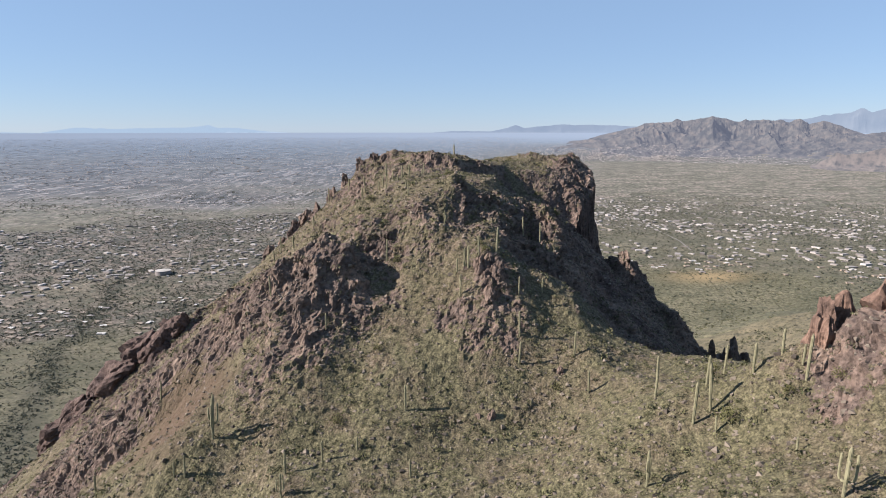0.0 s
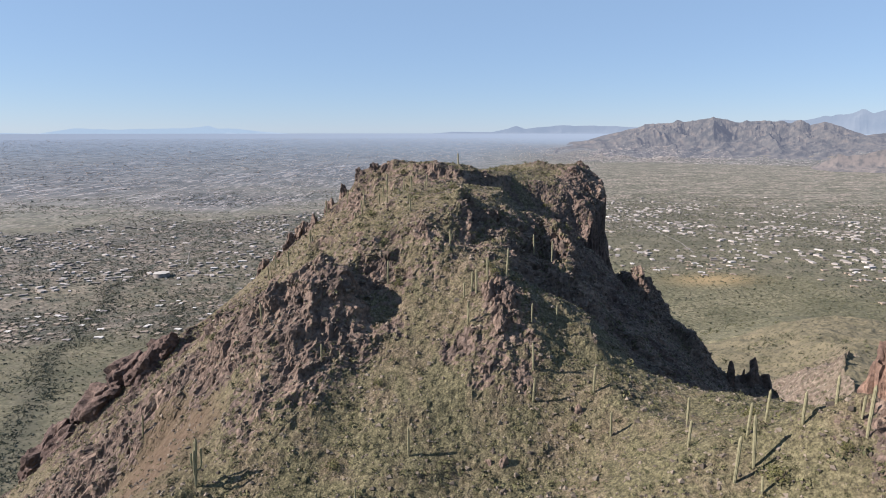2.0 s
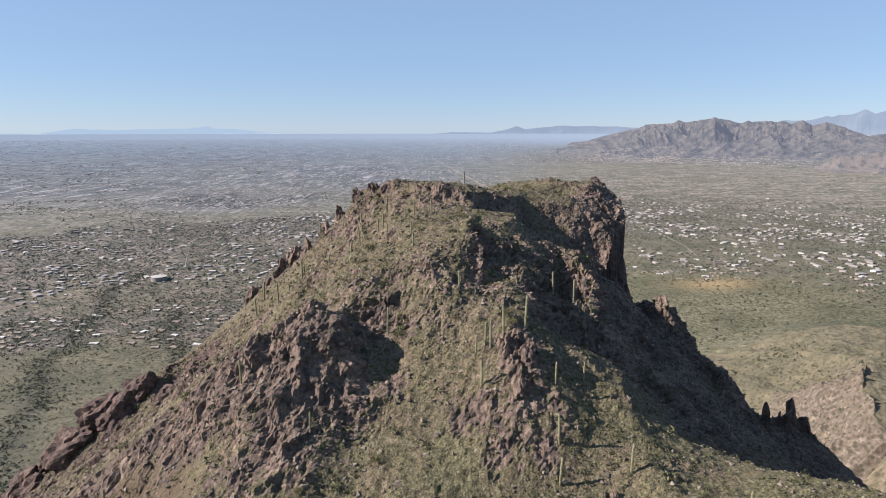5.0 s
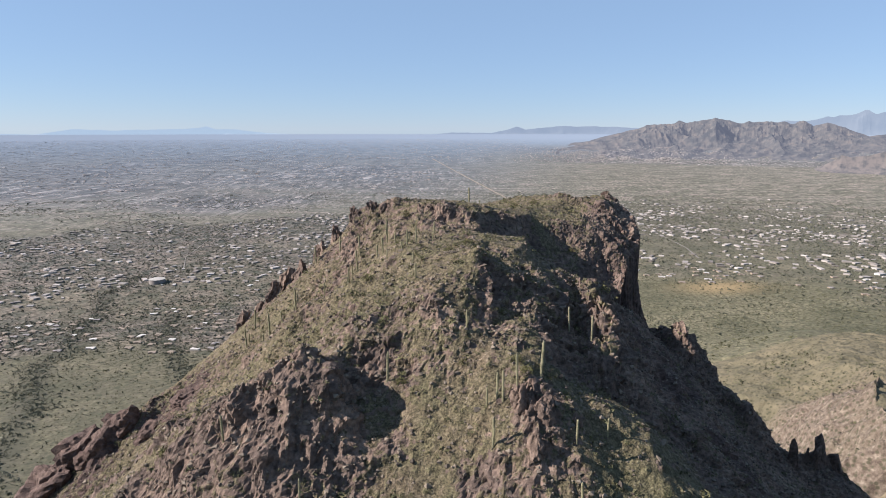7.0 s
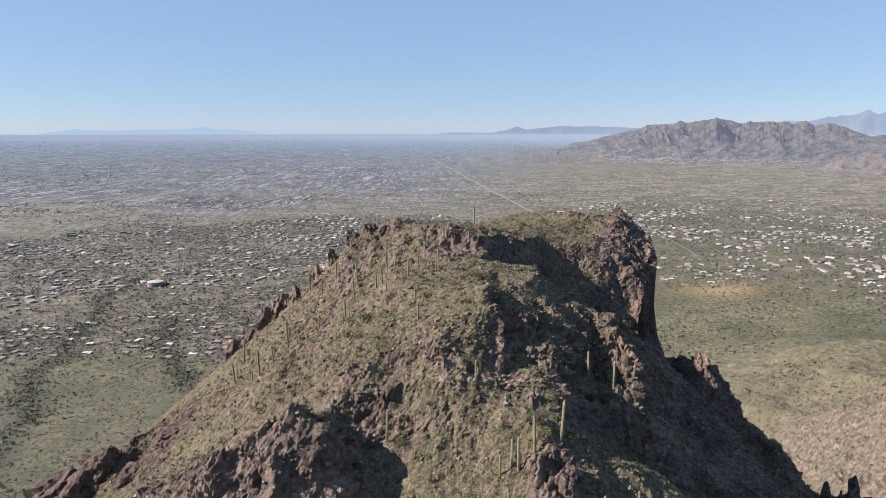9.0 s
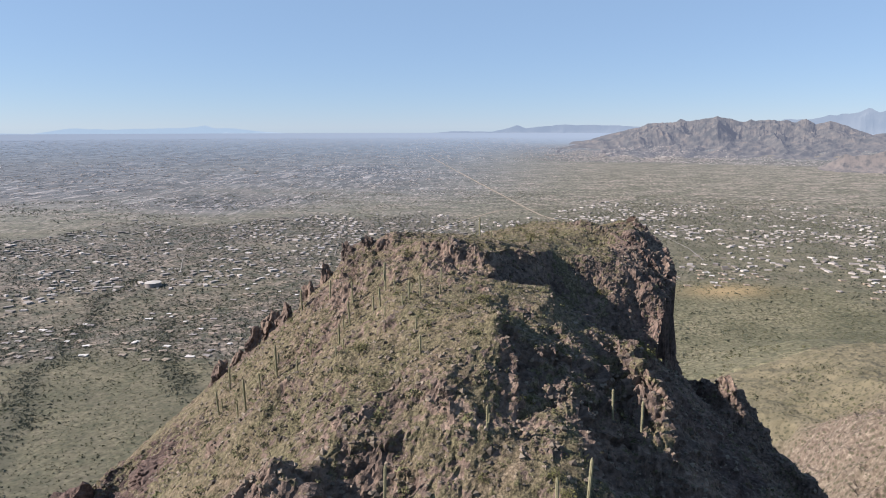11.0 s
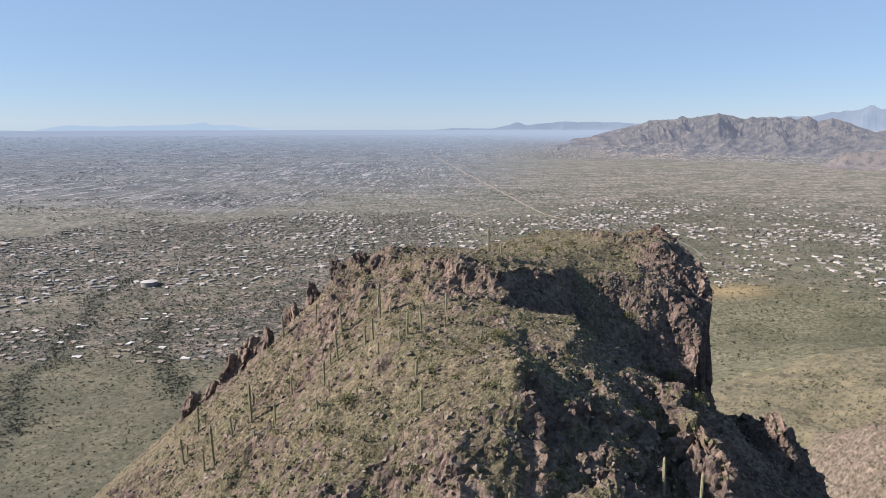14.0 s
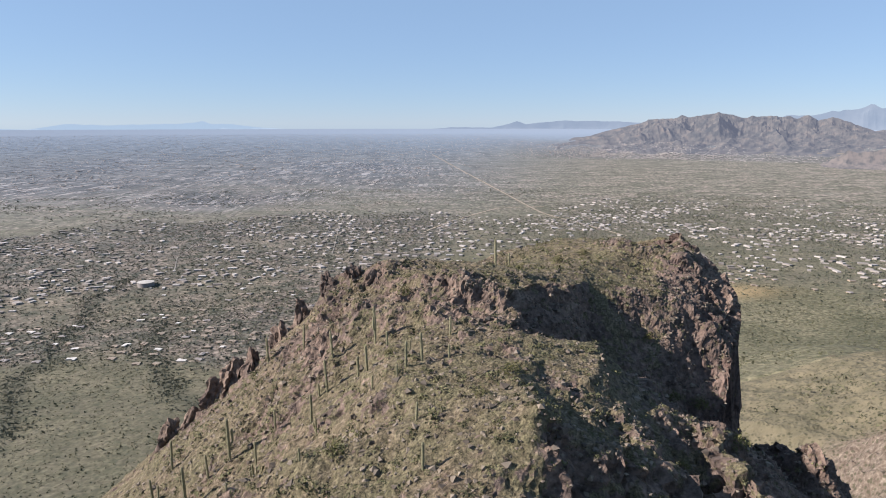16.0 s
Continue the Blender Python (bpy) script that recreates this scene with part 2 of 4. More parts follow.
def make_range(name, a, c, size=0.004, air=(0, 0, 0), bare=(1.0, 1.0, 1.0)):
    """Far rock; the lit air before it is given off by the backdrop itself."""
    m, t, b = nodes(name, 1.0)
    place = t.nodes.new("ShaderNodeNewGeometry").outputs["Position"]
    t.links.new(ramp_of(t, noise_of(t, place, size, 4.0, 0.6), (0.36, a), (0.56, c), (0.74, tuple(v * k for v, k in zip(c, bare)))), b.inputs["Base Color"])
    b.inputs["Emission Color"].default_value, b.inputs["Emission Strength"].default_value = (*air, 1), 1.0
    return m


def make_bare():
    m, t, b = nodes("bare_spur_soil", 0.95)
    place = t.nodes.new("ShaderNodeNewGeometry").outputs["Position"]
    soil = ramp_of(t, noise_of(t, place, 0.05, 6.0, 0.7), (0.34, (0.078, 0.073, 0.047)), (0.62, (0.125, 0.11, 0.073)))
    rocky = ramp_of(t, noise_of(t, place, 0.3, 6.0, 0.68), (0.34, (0.055, 0.042, 0.034)), (0.46, (0.096, 0.077, 0.061)), (0.56, (0.128, 0.105, 0.084)), (0.68, (0.2, 0.172, 0.14)))
    shrub = put(t, "ShaderNodeTexVoronoi", Scale=0.3, Randomness=1.0)
    t.links.new(place, shrub.inputs["Vector"])
    c = mixed(t, attribute(t, "rock"), soil, rocky)
    c = mixed(t, ramp_of(t, shrub.outputs["Distance"], (0.24, (0.8,)), (0.42, (0.0,))), c, (0.0448, 0.0448, 0.0272))
    t.links.new(c, b.inputs["Base Color"])
    bumped(t, b, noise_of(t, place, 0.4, 8.0, 0.7), 0.8, 1.0)
    return m


BARE = make_bare()
HILLSIDE, ROCK, REDROCK = make_hillside(), make_rock(), make_rock("red_rock", (1.3, 1.14, 1.06))
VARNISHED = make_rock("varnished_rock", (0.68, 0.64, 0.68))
VALLEY = make_valley()
SHRUB = make_leaf("brittlebush_leaves", (0.0348, 0.04, 0.0174), (0.131, 0.129, 0.0644))
BUSH = make_leaf("palo_verde_leaves", (0.034, 0.039, 0.0138), (0.112, 0.11, 0.042))
SAGUARO = make_plain_colour("saguaro_skin", (0.175, 0.168, 0.105), 0.7, 1.5, 0.3)
WHITE = make_plain_colour("white_roof", (0.42, 0.41, 0.395), 0.7, 0.2, 0.1)
TAN = make_plain_colour("tan_roof", (0.2, 0.17, 0.14), 0.8, 0.2, 0.15)
GREY = make_plain_colour("grey_roof", (0.19, 0.178, 0.172), 0.8, 0.2, 0.15)
STUCCO = make_plain_colour("stucco", (0.258, 0.212, 0.166), 0.9, 0.2, 0.1)
WHITEWALL = make_plain_colour("white_wall", (0.313, 0.296, 0.27), 0.85, 0.2, 0.1)
TANKROOF = make_plain_colour("tank_roof", (0.333, 0.322, 0.298), 0.6, 0.2, 0.08)
WOOD = make_plain_colour("twigs", (0.0922, 0.0748, 0.0513), 0.9, 3.0, 0.3)
RUBBLE = make_leaf("rubble_stone", (0.046, 0.03864, 0.0322), (0.184, 0.1564, 0.1242))
STRAW = make_leaf("dry_straw", (0.0696, 0.0644, 0.0348), (0.131, 0.116, 0.0679))
BRUSH = make_leaf("creosote", (0.043, 0.048, 0.028), (0.1, 0.102, 0.058))
TREES = make_leaf("mesquite_leaves", (0.0539, 0.0609, 0.0452), (0.109, 0.115, 0.0827))
ROOFS = make_leaf("suburb_roofs", (0.109, 0.0983, 0.0905), (0.374, 0.357, 0.344))
STREET = make_plain_colour("street_surface", (0.165, 0.157, 0.144), 0.95, 0.02, 0.15)
TRACK = make_plain_colour("dirt_road", (0.235, 0.204, 0.161), 0.95, 0.02, 0.15)

# ---- the lie of the land ----
# crest lines: x, y, z, fall per metre on the left hand and on the right hand of the line
# west spine, from its foot up to the summit
WEST_SPINE = (14, [(-200, 190, 100.0, 1.1, 1.0), (-150, 184, 142.0, 1.2, 1.05), (-126, 184, 186.0, 1.3, 1.1), (-120, 184.5, 201.5, 1.4, 1.2), (-110, 185, 212.6, 1.41, 1.21), (-90, 185, 235.1, 2.05, .83), (-75, 186, 245.6, .92, .79), (-58, 205, 253.1, 1.20, .29), (-43, 208, 265.8, 1.23, .86), (-24, 206, 290.6, 1.2, 1.3), (-15, 204, 293.6, .25, 1.4), (-6, 198, 293.2, .12, 1.3), (1, 192.5, 292.3, .12, 1.6)])
# front spur, from the summit down towards the saddle
FRONT_SPUR = (14, [(-9, 193, 289.5, .30, .8), (0, 178, 288.0, .06, .12), (3, 156, 288.8, 1.3, .43), (-5, 147, 281.8, 1.5, .06), (-9, 136, 269.1, .6, .48), (-8, 124, 262.0, .27, .40), (-10, 112, 255.6, .29, .46), (-14, 98, 247.8, .30, .11), (-20, 70, 232.0, .30, .10), (-20, 0, 190.0, .30, .10)])
# left front buttress
LEFT_BUTTRESS = (12, [(-5, 147, 283.7, 1.03, 1.01), (-18, 144, 273.1, 1.11, .64), (-25, 133, 278.4, 1.7, 1.49), (-34, 130, 273.6, 1.93, .65), (-37, 120, 255.8, .22, .79), (-44, 112, 249.6, .12, .85), (-60, 92, 232.0, .15, .50)])
# right front spur
RIGHT_SPUR = (10, [(3, 156, 288.4, .68, .95), (11.5, 156, 284.6, .4, 2.26), (18, 152, 275.5, .60, 1.49), (27, 149, 270.5, 1.25, 1.29), (40, 150, 258.7, 1.21, .80), (54, 160, 248.0, 1.00, 1.00)])
# red knob on the front face
RED_KNOB = (10, [(-2, 140, 275.9, .80, .99), (6, 136, 275.1, .78, .66), (10.8, 129, 274.4, .89, 1.0), (10, 121, 263, .7, .9), (10, 112, 256.0, .3, .4)])
# plateau behind the cleft
PLATEAU = (16, [(-8, 206, 290.2, .12, .09), (6, 203, 290.4, .12, .5), (20, 219, 288.8, .1, .4), (34, 232, 290.5, .15, .9), (47, 236, 290.5, 2.05, 2.51), (50, 246, 291.5, 1.76, 2.93), (30, 262, 284.3, 1.50, 2.00)])
# back of the plateau, where its grass ends
BACK_PLATEAU = (16, [(-6, 232, 284.5, 1.2, .1), (8, 245, 286.6, 1.2, .08), (23, 250, 289.0, 1.5, .06), (37, 248, 289.4, 1.6, .06), (47, 244, 288.6, 1.6, .3)])
# rocky apron under the nose
APRON = (5, [(-23, 125, 266.6, .5, .3), (-24, 122, 263.2, .3, .15), (-25, 119, 259.8, .25, .1), (-24.5, 116, 256.9, .25, .08), (-25.5, 113, 254.2, .25, .08), (-26, 110, 251.9, .25, .08), (-26.5, 107, 250.0, .2, .1), (-27, 103, 247.2, .2, .2)])
# rock nose of the left buttress
NOSE = (8, [(-27, 132.5, 278.2, 1.2, 1.2), (-21.5, 132, 276.0, 2.2, 1.3), (-20.5, 129.5, 269, 2.0, 1.5), (-21, 127.5, 260, 1.5, 1.5)])
# right wall and the knob under it
EAST_WALL = (8, [(49, 239, 290.5, 2.49, 1.07), (46, 223, 287, 2.52, .06), (46.5, 219, 281.0, 2.0, .5), (48, 214, 262.0, 2.00, 1.10)])
# notch, knob and the teeth beyond
TEETH = (8, [(49, 213, 259, 2, 1.1), (53, 211, 255.5, 1.6, 1.2), (57.6, 199.5, 261.5, 1.8, 1.3), (63, 203, 256, 2.17, 1.6), (67, 190, 247.0, 2.0, 1.4), (70, 184.5, 246.0, 1.85, 1.1), (79, 186, 233.5, 1.85, .90), (88, 184, 232.5, 1.74, .5), (94, 184, 229, 1.79, .84), (112, 181, 212.0, 1.80, .80), (150, 178, 180.0, 1.80, .60)])
PLATEAU_EDGE = (8, [(34, 232, 290.5, .3, .6), (43, 228, 290.5, .5, .8), (46, 222.5, 287, .8, 1.2)])
# shoulders west and east of the front spur
WEST_SHOULDER = (10, [(-4, 160, 287.5, .6, .6), (-20, 160, 282.5, .8, .8), (-31, 162, 277, 1, 1), (-38, 168, 268, 1, 1)])
EAST_SHOULDER = (8, [(10, 164, 285.5, .8, 1), (20, 170, 281.2, .9, 1.2), (29, 172.5, 278.5, 1.6, 1.2), (34, 177, 274.5, 2.2, 1.2), (39.5, 182, 270.5, 2.2, 1.3), (46, 188, 262, 2, 1.3)])
# far edge of the saddle, over the drop
SADDLE_EDGE = (12, [(24, 119, 259.6, .4, .3), (33, 121, 259.0, .6, .2), (41, 121, 256.0, 1.0, .06), (47, 112, 258.0, 1.0, .1), (54, 109, 258.4, 1.0, .1), (60, 100, 262, .8, .3)])
# shelf above the red knob
UPPER_SHELF = (8, [(12.5, 152.5, 282, 1.3, .5), (11.8, 146, 279.3, 1.3, .25), (11.8, 139.5, 277, 1.3, .15), (11.5, 133, 273.5, 1.0, .2)])
# outer rib east of the gully
EAST_RIB = (6, [(22, 173, 280.6, 2.0, 1.2), (27, 168, 279.8, 2.0, 1.4), (26, 159, 280.4, 2.2, 1.6), (28, 155, 277.0, 2.0, 1.5), (27.5, 151, 272.5, 1.6, 1.4), (31, 147, 264, 1.4, 1.2)])
# sunny rib between the cleft and the east wall
UPPER_RIB = (8, [(17, 213, 287.5, .4, .7), (34, 216, 287.5, .4, .7), (45, 221, 286, .8, 1.0)])
LOWER_RIB = (8, [(22, 206, 283, .5, .7), (33, 208, 283, .5, .65), (42, 209, 280, .6, .7), (46, 212, 278, .6, .8)])
# grassy shelf east of the red knob
SHELF = (8, [(10, 137, 271.5, .3, .5), (19.6, 131, 270.2, .4, .9), (25, 126, 266.0, .75, 1.0), (27.5, 119, 261.6, .7, .9)])
# saddle and the near ridge with red rocks
SADDLE = (26, [(18, 119, 259.8, .5, .5), (27, 113, 259.6, .6, .80), (34, 100, 258.4, .5, .54), (38, 90, 261.9, .89, .52), (50, 82, 271.0, .55, 1.05), (62, 76, 281.4, 1.10, 1.04), (80, 68, 287.8, 1.01, .67), (105, 45, 296.0, .80, .60)])
NEAR_RIDGE = (30, [(80, 68, 284.0, .60, .60), (44, 60, 265.1, .40, .49), (20, 50, 247.0, .40, .40), (-5, 30, 228.0, .40, .40)])
# broad slope under the front spur
FRONT_SLOPE_BASE = (24, [(4, 118, 258.6, .08, .2), (8, 101, 249.8, .06, .2), (11, 92, 245.2, .1, .3), (13, 76, 238.2, .2, .35), (12, 40, 222, .3, .3)])
# far spur on the right
FAR_SPUR = (150, [(255, 380, 138, 1.2, .1), (278, 429, 141, 1.2, .05), (312, 485, 140, .9, .05), (324, 545, 121, .45, .05), (345, 640, 92, .35, .05), (400, 690, 60, .35, .05), (470, 782, 36, .4, .05), (540, 880, 2, .4, .05)])
# the range behind and beside the camera
BACK_RANGE = (60, [(105, 45, 290.0, .50, .50), (220, -60, 320.0, .50, .50), (500, -100, 300.0, .40, .40)])
RIDGES = [WEST_SPINE, FRONT_SPUR, LEFT_BUTTRESS, RIGHT_SPUR, RED_KNOB, PLATEAU, EAST_WALL, TEETH, PLATEAU_EDGE, WEST_SHOULDER, EAST_SHOULDER, UPPER_RIB, LOWER_RIB, SHELF, SADDLE, NEAR_RIDGE, FRONT_SLOPE_BASE, FAR_SPUR, BACK_RANGE, BACK_PLATEAU, NOSE, EAST_RIB, UPPER_SHELF, SADDLE_EDGE, APRON]


def crest(x, y, wide, line):
    """Height under one crest line: it falls away on each hand."""
    parts = []
    for a, b in zip(line[:-1], line[1:]):
        ax, ay, bx, by = a[0], a[1], b[0], b[1]
        ux, uy = bx - ax, by - ay
        n2 = ux * ux + uy * uy
        s = np.clip(((x - ax) * ux + (y - ay) * uy) / n2, 0, 1)
        dx, dy = x - ax - s * ux, y - ay - s * uy
        d = np.sqrt(dx * dx + dy * dy)
        side = (ux * (y - ay) - uy * (x - ax)) / np.sqrt(n2)
        w = .5 + .5 * np.tanh(side / (d + 1e-3) * 2)
        fl = (a[3] + s * (b[3] - a[3])) * w + (a[4] + s * (b[4] - a[4])) * (1 - w)
        parts.append(a[2] + s * (b[2] - a[2]) - fl * (np.sqrt(d * d + 1.0) - 1.0) - np.maximum(.88 - fl, 0) * np.maximum(d - wide, 0))
    return parts


# brink of the east wall: the hill drops sheer on its outer hand
BRINK = [(20, 275, 282), (45, 258, 287), (50.5, 244, 287), (51.5, 235, 284), (52.5, 227, 270), (53, 219, 254), (57, 209, 254), (65.5, 205, 256), (68.5, 197, 246), (71, 187, 243), (80, 188, 230), (87.5, 187.5, 231), (93, 185, 223), (115, 182, 210), (155, 180, 170)]


# foot of the plateau's own wall, which ends in the notch before the knob
WALL = [(20, 275, 282), (45, 258, 287), (50.5, 244, 287), (51.5, 235, 284), (52.8, 227, 268), (52.5, 219, 257), (48, 209, 260), (42.5, 199, 262), (39.5, 193, 260), (38, 186, 256)]


def below_brink(x, y, line):
    best, top = np.full(x.shape, 1e9), np.full(x.shape, 1e9)
    for a, b in zip(line[:-1], line[1:]):
        ux, uy = b[0] - a[0], b[1] - a[1]
        s = np.clip(((x - a[0]) * ux + (y - a[1]) * uy) / (ux * ux + uy * uy), 0, 1)
        dx, dy = x - a[0] - s * ux, y - a[1] - s * uy
        d = np.hypot(dx, dy)
        out = ux * (y - a[1]) - uy * (x - a[0])
        near = d < best
        top = np.where(near, np.where(out > 0, a[2] + s * (b[2] - a[2]) + 2 - 4.6 * d, 1e9), top)
        best = np.where(near, d, best)
    return top


# floor of the cleft between the front spur and the plateau
CLEFT = [(8, 185, 283.5), (14, 187, 278), (22, 189, 271), (31, 190, 264), (39, 190, 258)]


def above_cleft(x, y):
    out = np.full(x.shape, 1e9)
    for a, b in zip(CLEFT[:-1], CLEFT[1:]):
        ux, uy = b[0] - a[0], b[1] - a[1]
        s = np.clip(((x - a[0]) * ux + (y - a[1]) * uy) / (ux * ux + uy * uy), 0, 1)
        d = np.hypot(x - a[0] - s * ux, y - a[1] - s * uy)
        out = np.minimum(out, a[2] + s * (b[2] - a[2]) + np.maximum(d - 1.5, 0) * np.where(y > a[1] + s * uy, 1.3, 1.9))
    # even rock slope beyond the cleft, under a cliff
    slope = 277.3 - 0.24 * (x - 30) + 1.05 * (y - 203) + 1.3 * np.maximum(20 - x, 0)
    return np.where((y > 192) & (x > 8) & (x < 60), np.minimum(out, np.maximum(slope, 255)), out)


def plain(x, y):
    r = np.sqrt(x * x + y * y)
    return -8 + .04 * np.clip(x, -1200, 1200) * np.clip((2600 - r) / 1200, 0, 1)


def hill(x, y, k=.8):
    brink, wall = below_brink(x, y, BRINK), below_brink(x, y, WALL)
    parts = [np.minimum(p, np.minimum(brink, wall) if k in (5, 6, 8, 11, 12, 19) else brink if k < 13 or k in (19, 20, 21, 22) else 1e9) for k, (wide, line) in enumerate(RIDGES) for p in crest(x, y, wide, line)]
    # foot of the range: it eases into the plain
    m = np.maximum.reduce(parts)
    s = sum(np.exp(k * np.clip(p - m, -40, 0)) for p in parts)
    h = np.minimum(m + np.log(s) / k - .7, above_cleft(x, y))
    f = plain(x, y)
    w = 60.0
    u = np.clip((h - f) / w, -1, 1)
    return np.where(h - f > w, h, np.where(h - f < -w, f, f + w * (u + 1) ** 2 / 4))

# beyond NEAR the valley is drawn together towards the eye, so that it ends within the camera's reach
EYE0, NEAR, REACH = np.array((-3.0, 50.0, 308.0)), 2500.0, 2300.0


def drawn_in(p):
    """Places of the real plan, drawn together beyond NEAR along their lines of sight."""
    p = np.asarray(p, float)
    d = p - EYE0
    r = np.hypot(d[..., 0], d[..., 1])
    u = np.maximum(r - NEAR, 0) / REACH
    return EYE0 + d * np.where(r > NEAR, (NEAR + REACH * u / (1 + u)) / np.maximum(r, 1), 1.0)[..., None]


# ---- the hill: one close sheet ----
X0, X1, Y0, Y1, STEP = -165.0, 135.0, 46.0, 270.0, 0.4
ROCKY_FRONT = [(-26, 118, 8, 0.9), (-34, 112, 8, 0.8), (-19, 123, 6, 0.8), (-32, 131, 11, 1.0), (-18, 137, 8, 0.6), (-95, 185, 22, 0.75), (-65, 182, 14, 0.7), (-45, 206, 12, 0.8), (-22, 204, 16, 0.7), (10, 126, 6, 1.0), (40, 236, 14, 0.7), (28, 208, 16, 0.6), (50, 225, 14, 1.0), (60, 203, 10, 0.9), (56, 79, 9, 1.0), (20, 160, 11, 0.6), (0, 190, 14, 0.6), (-13, 195, 9, 0.6), (85, 187, 16, 0.8)]
ROCKY_BACK = [(38, 160, 14, 0.6), (-5, 141, 5, 0.5), (10, 149, 8, 0.8), (23, 157, 12, 0.95), (31, 166, 11, 0.95), (-20, 142, 8, 0.9), (-8, 146, 6, 0.8), (38, 200, 12, 0.7), (20, 196, 9, 0.6), (30, 136, 8, 0.5), (16, 152, 10, 0.9), (26, 170, 9, 0.9), (3, 147, 8, 0.7), (15, 203, 9, 0.8), (-25, 188, 10, 0.45)]
ROCKY = ROCKY_FRONT + [(x, y, r, 0.75 * a) for x, y, r, a in ROCKY_BACK]

CRAGS = [(22, 156, 12, 1.5), (28, 165, 9, .8), (10, 150, 8, .9), (34, 210, 10, .6), (-30, 131, 8, .25), (10, 126, 6, .5), (46, 214, 6, .7), (60, 200, 8, .8)]


def build_hill():
    gx, gy = np.arange(X0, X1, STEP), np.arange(Y0, Y1, STEP)
    x, y = np.meshgrid(gx, gy)
    h = hill(x, y)
    sy, sx = np.gradient(h, STEP)
    steep = np.hypot(sx, sy)
    rock = smooth(0.8, 1.25, steep + 0.45 * fbm(x, y, 0 * x, 12, 4, 3)) * 0.8
    for cx, cy, r, amount in ROCKY:
        rock = np.maximum(rock, amount * np.exp(-((x - cx) ** 2 + (y - cy) ** 2) / r**2) * (0.85 + 0.6 * fbm(x, y, 0 * x, 5, 3, 9)))
    rock = rock + 0.32 * smooth(258, 275, h) * smooth(0.1, 0.5, fbm(x, y, 0 * x, 7, 4, 31)) + 0.3 * smooth(0.35, 0.6, fbm(x, y, 0 * x, 6, 3, 33))
    # rock over the shaded east slope, whose darker colour also deepens the shade
    rock = np.maximum(rock, 0.95 * smooth(31, 39, x) * smooth(121, 133, y) * smooth(235, 220, y) * (0.8 + 0.5 * fbm(x, y, 0 * x, 9, 3, 35)))
    rock = np.clip(rock - 0.5 * np.exp(-((x - 12) / 16) ** 2 - ((y - 222) / 14) ** 2), 0, 1)
    scree = smooth(0.35, 1, 1.15 * np.exp(-((x + 53 + (y - 116) * .3) / 14) ** 2 - ((y - 114) / 15) ** 2) + 0.3 * fbm(x, y, 0 * x, 5, 4, 12))
    rock = rock * (1 - scree) * (1 - 0.85 * smooth(112, 100, y) * smooth(46, 36, x))
    edge = np.minimum.reduce([x - X0, X1 - x, y - Y0, Y1 - y])
    fade = smooth(0, 12, edge)
    n = np.stack([-sx, -sy, np.ones_like(sx)], -1)
    n /= np.linalg.norm(n, axis=-1, keepdims=True)
    # angular blocks and joints in the rock, long in the upright
    wx, wy = x + 0.8 * fbm(x, y, h, 3, 2, 44), y + 0.8 * fbm(x, y, h, 3, 2, 45)
    d1, d2, own, face = cells(wx, wy, h * 0.4, 4.4, 40)
    e1, e2, own2, face2 = cells(wx, wy, h * 0.55, 2.0, 50)
    own4, face4 = cells(wx, wy, h * 0.8, 0.95, 55)[2:]
    blocky = (own - 0.5) * 1.05 + 0.9 * face - 0.4 * (1 - smooth(0.0, 0.1, d2 - d1))
    blocky += (own2 - 0.5) * 0.85 + 0.95 * face2 - 0.3 * (1 - smooth(0.0, 0.14, e2 - e1)) + (own4 - 0.5) * 0.6 + 0.6 * face4
    blocky = 0.55 * blocky + 1.0 * fbm(x, y, h * 0.4, 12, 3, 60, True) + 2.6 * (fbm(wx, wy, h * 0.35, 6, 5, 61, True) - 0.4)
    crag = np.clip(sum(a * np.exp(-((x - cx) ** 2 + (y - cy) ** 2) / r**2) for cx, cy, r, a in CRAGS), 0, 1.7)
    g1, g2, own5, face5 = cells(wx * 1.1, wy, h * 0.3, 3.0, 58)
    blocky += crag * ((own5 - 0.5) * 1.6 + 0.8 * face5 - 0.9 * (1 - smooth(0.0, 0.16, g2 - g1)))
    calm = smooth(25, 36, x) * smooth(136, 148, y) * smooth(206, 196, y - 0.3 * (x - 40))
    calm = calm * (1 - np.exp(-((x - 62) ** 2 + (y - 200) ** 2) / 15**2))
    even = smooth(14, 22, x) * smooth(46, 40, x) * smooth(196, 200, y) * smooth(224, 216, y)
    blocky = blocky * (1 - np.maximum(0.25 * calm, 0.5 * even)) - 0.3
    # soil with stones and low brush
    c1, _, own3, _ = cells(x, y, 0 * x, 1.25, 90)
    tuft = smooth(0.25, 0.9, own3 + 0.25 * fbm(x, y, 0 * x, 20, 2, 92)) * np.clip(0.62 - c1, 0, 0.6)
    mellow = 0.5 * fbm(x, y, 0 * x, 11, 4, 70) + 0.3 * fbm(x, y, 0 * x, 1.8, 3, 80) + 0.7 * tuft
    brush = np.maximum(smooth(0.1, 0.35, tuft), 0.85 * smooth(138, 118, y) * smooth(-0.35, 0.15, fbm(x, y, 0 * x, 6, 4, 93))) * (1 - rock)
    # west spine is varnished; the east slope's darkening is shade put into the colour
    varnish_and_shade = np.maximum(smooth(-52, -64, x) * smooth(150, 165, y), 0.9 * smooth(31, 40, x) * smooth(60, 53, x) * smooth(121, 135, y) * smooth(0.0, 0.3, fbm(x, y, h, 14, 3, 36) + 0.25))
    push = fade * (rock * blocky + (1 - rock) * mellow)
    p = np.stack([x, y, h], -1) + n * push[..., None]
    p[..., 2] -= 6 * (1 - smooth(0, 3, edge))
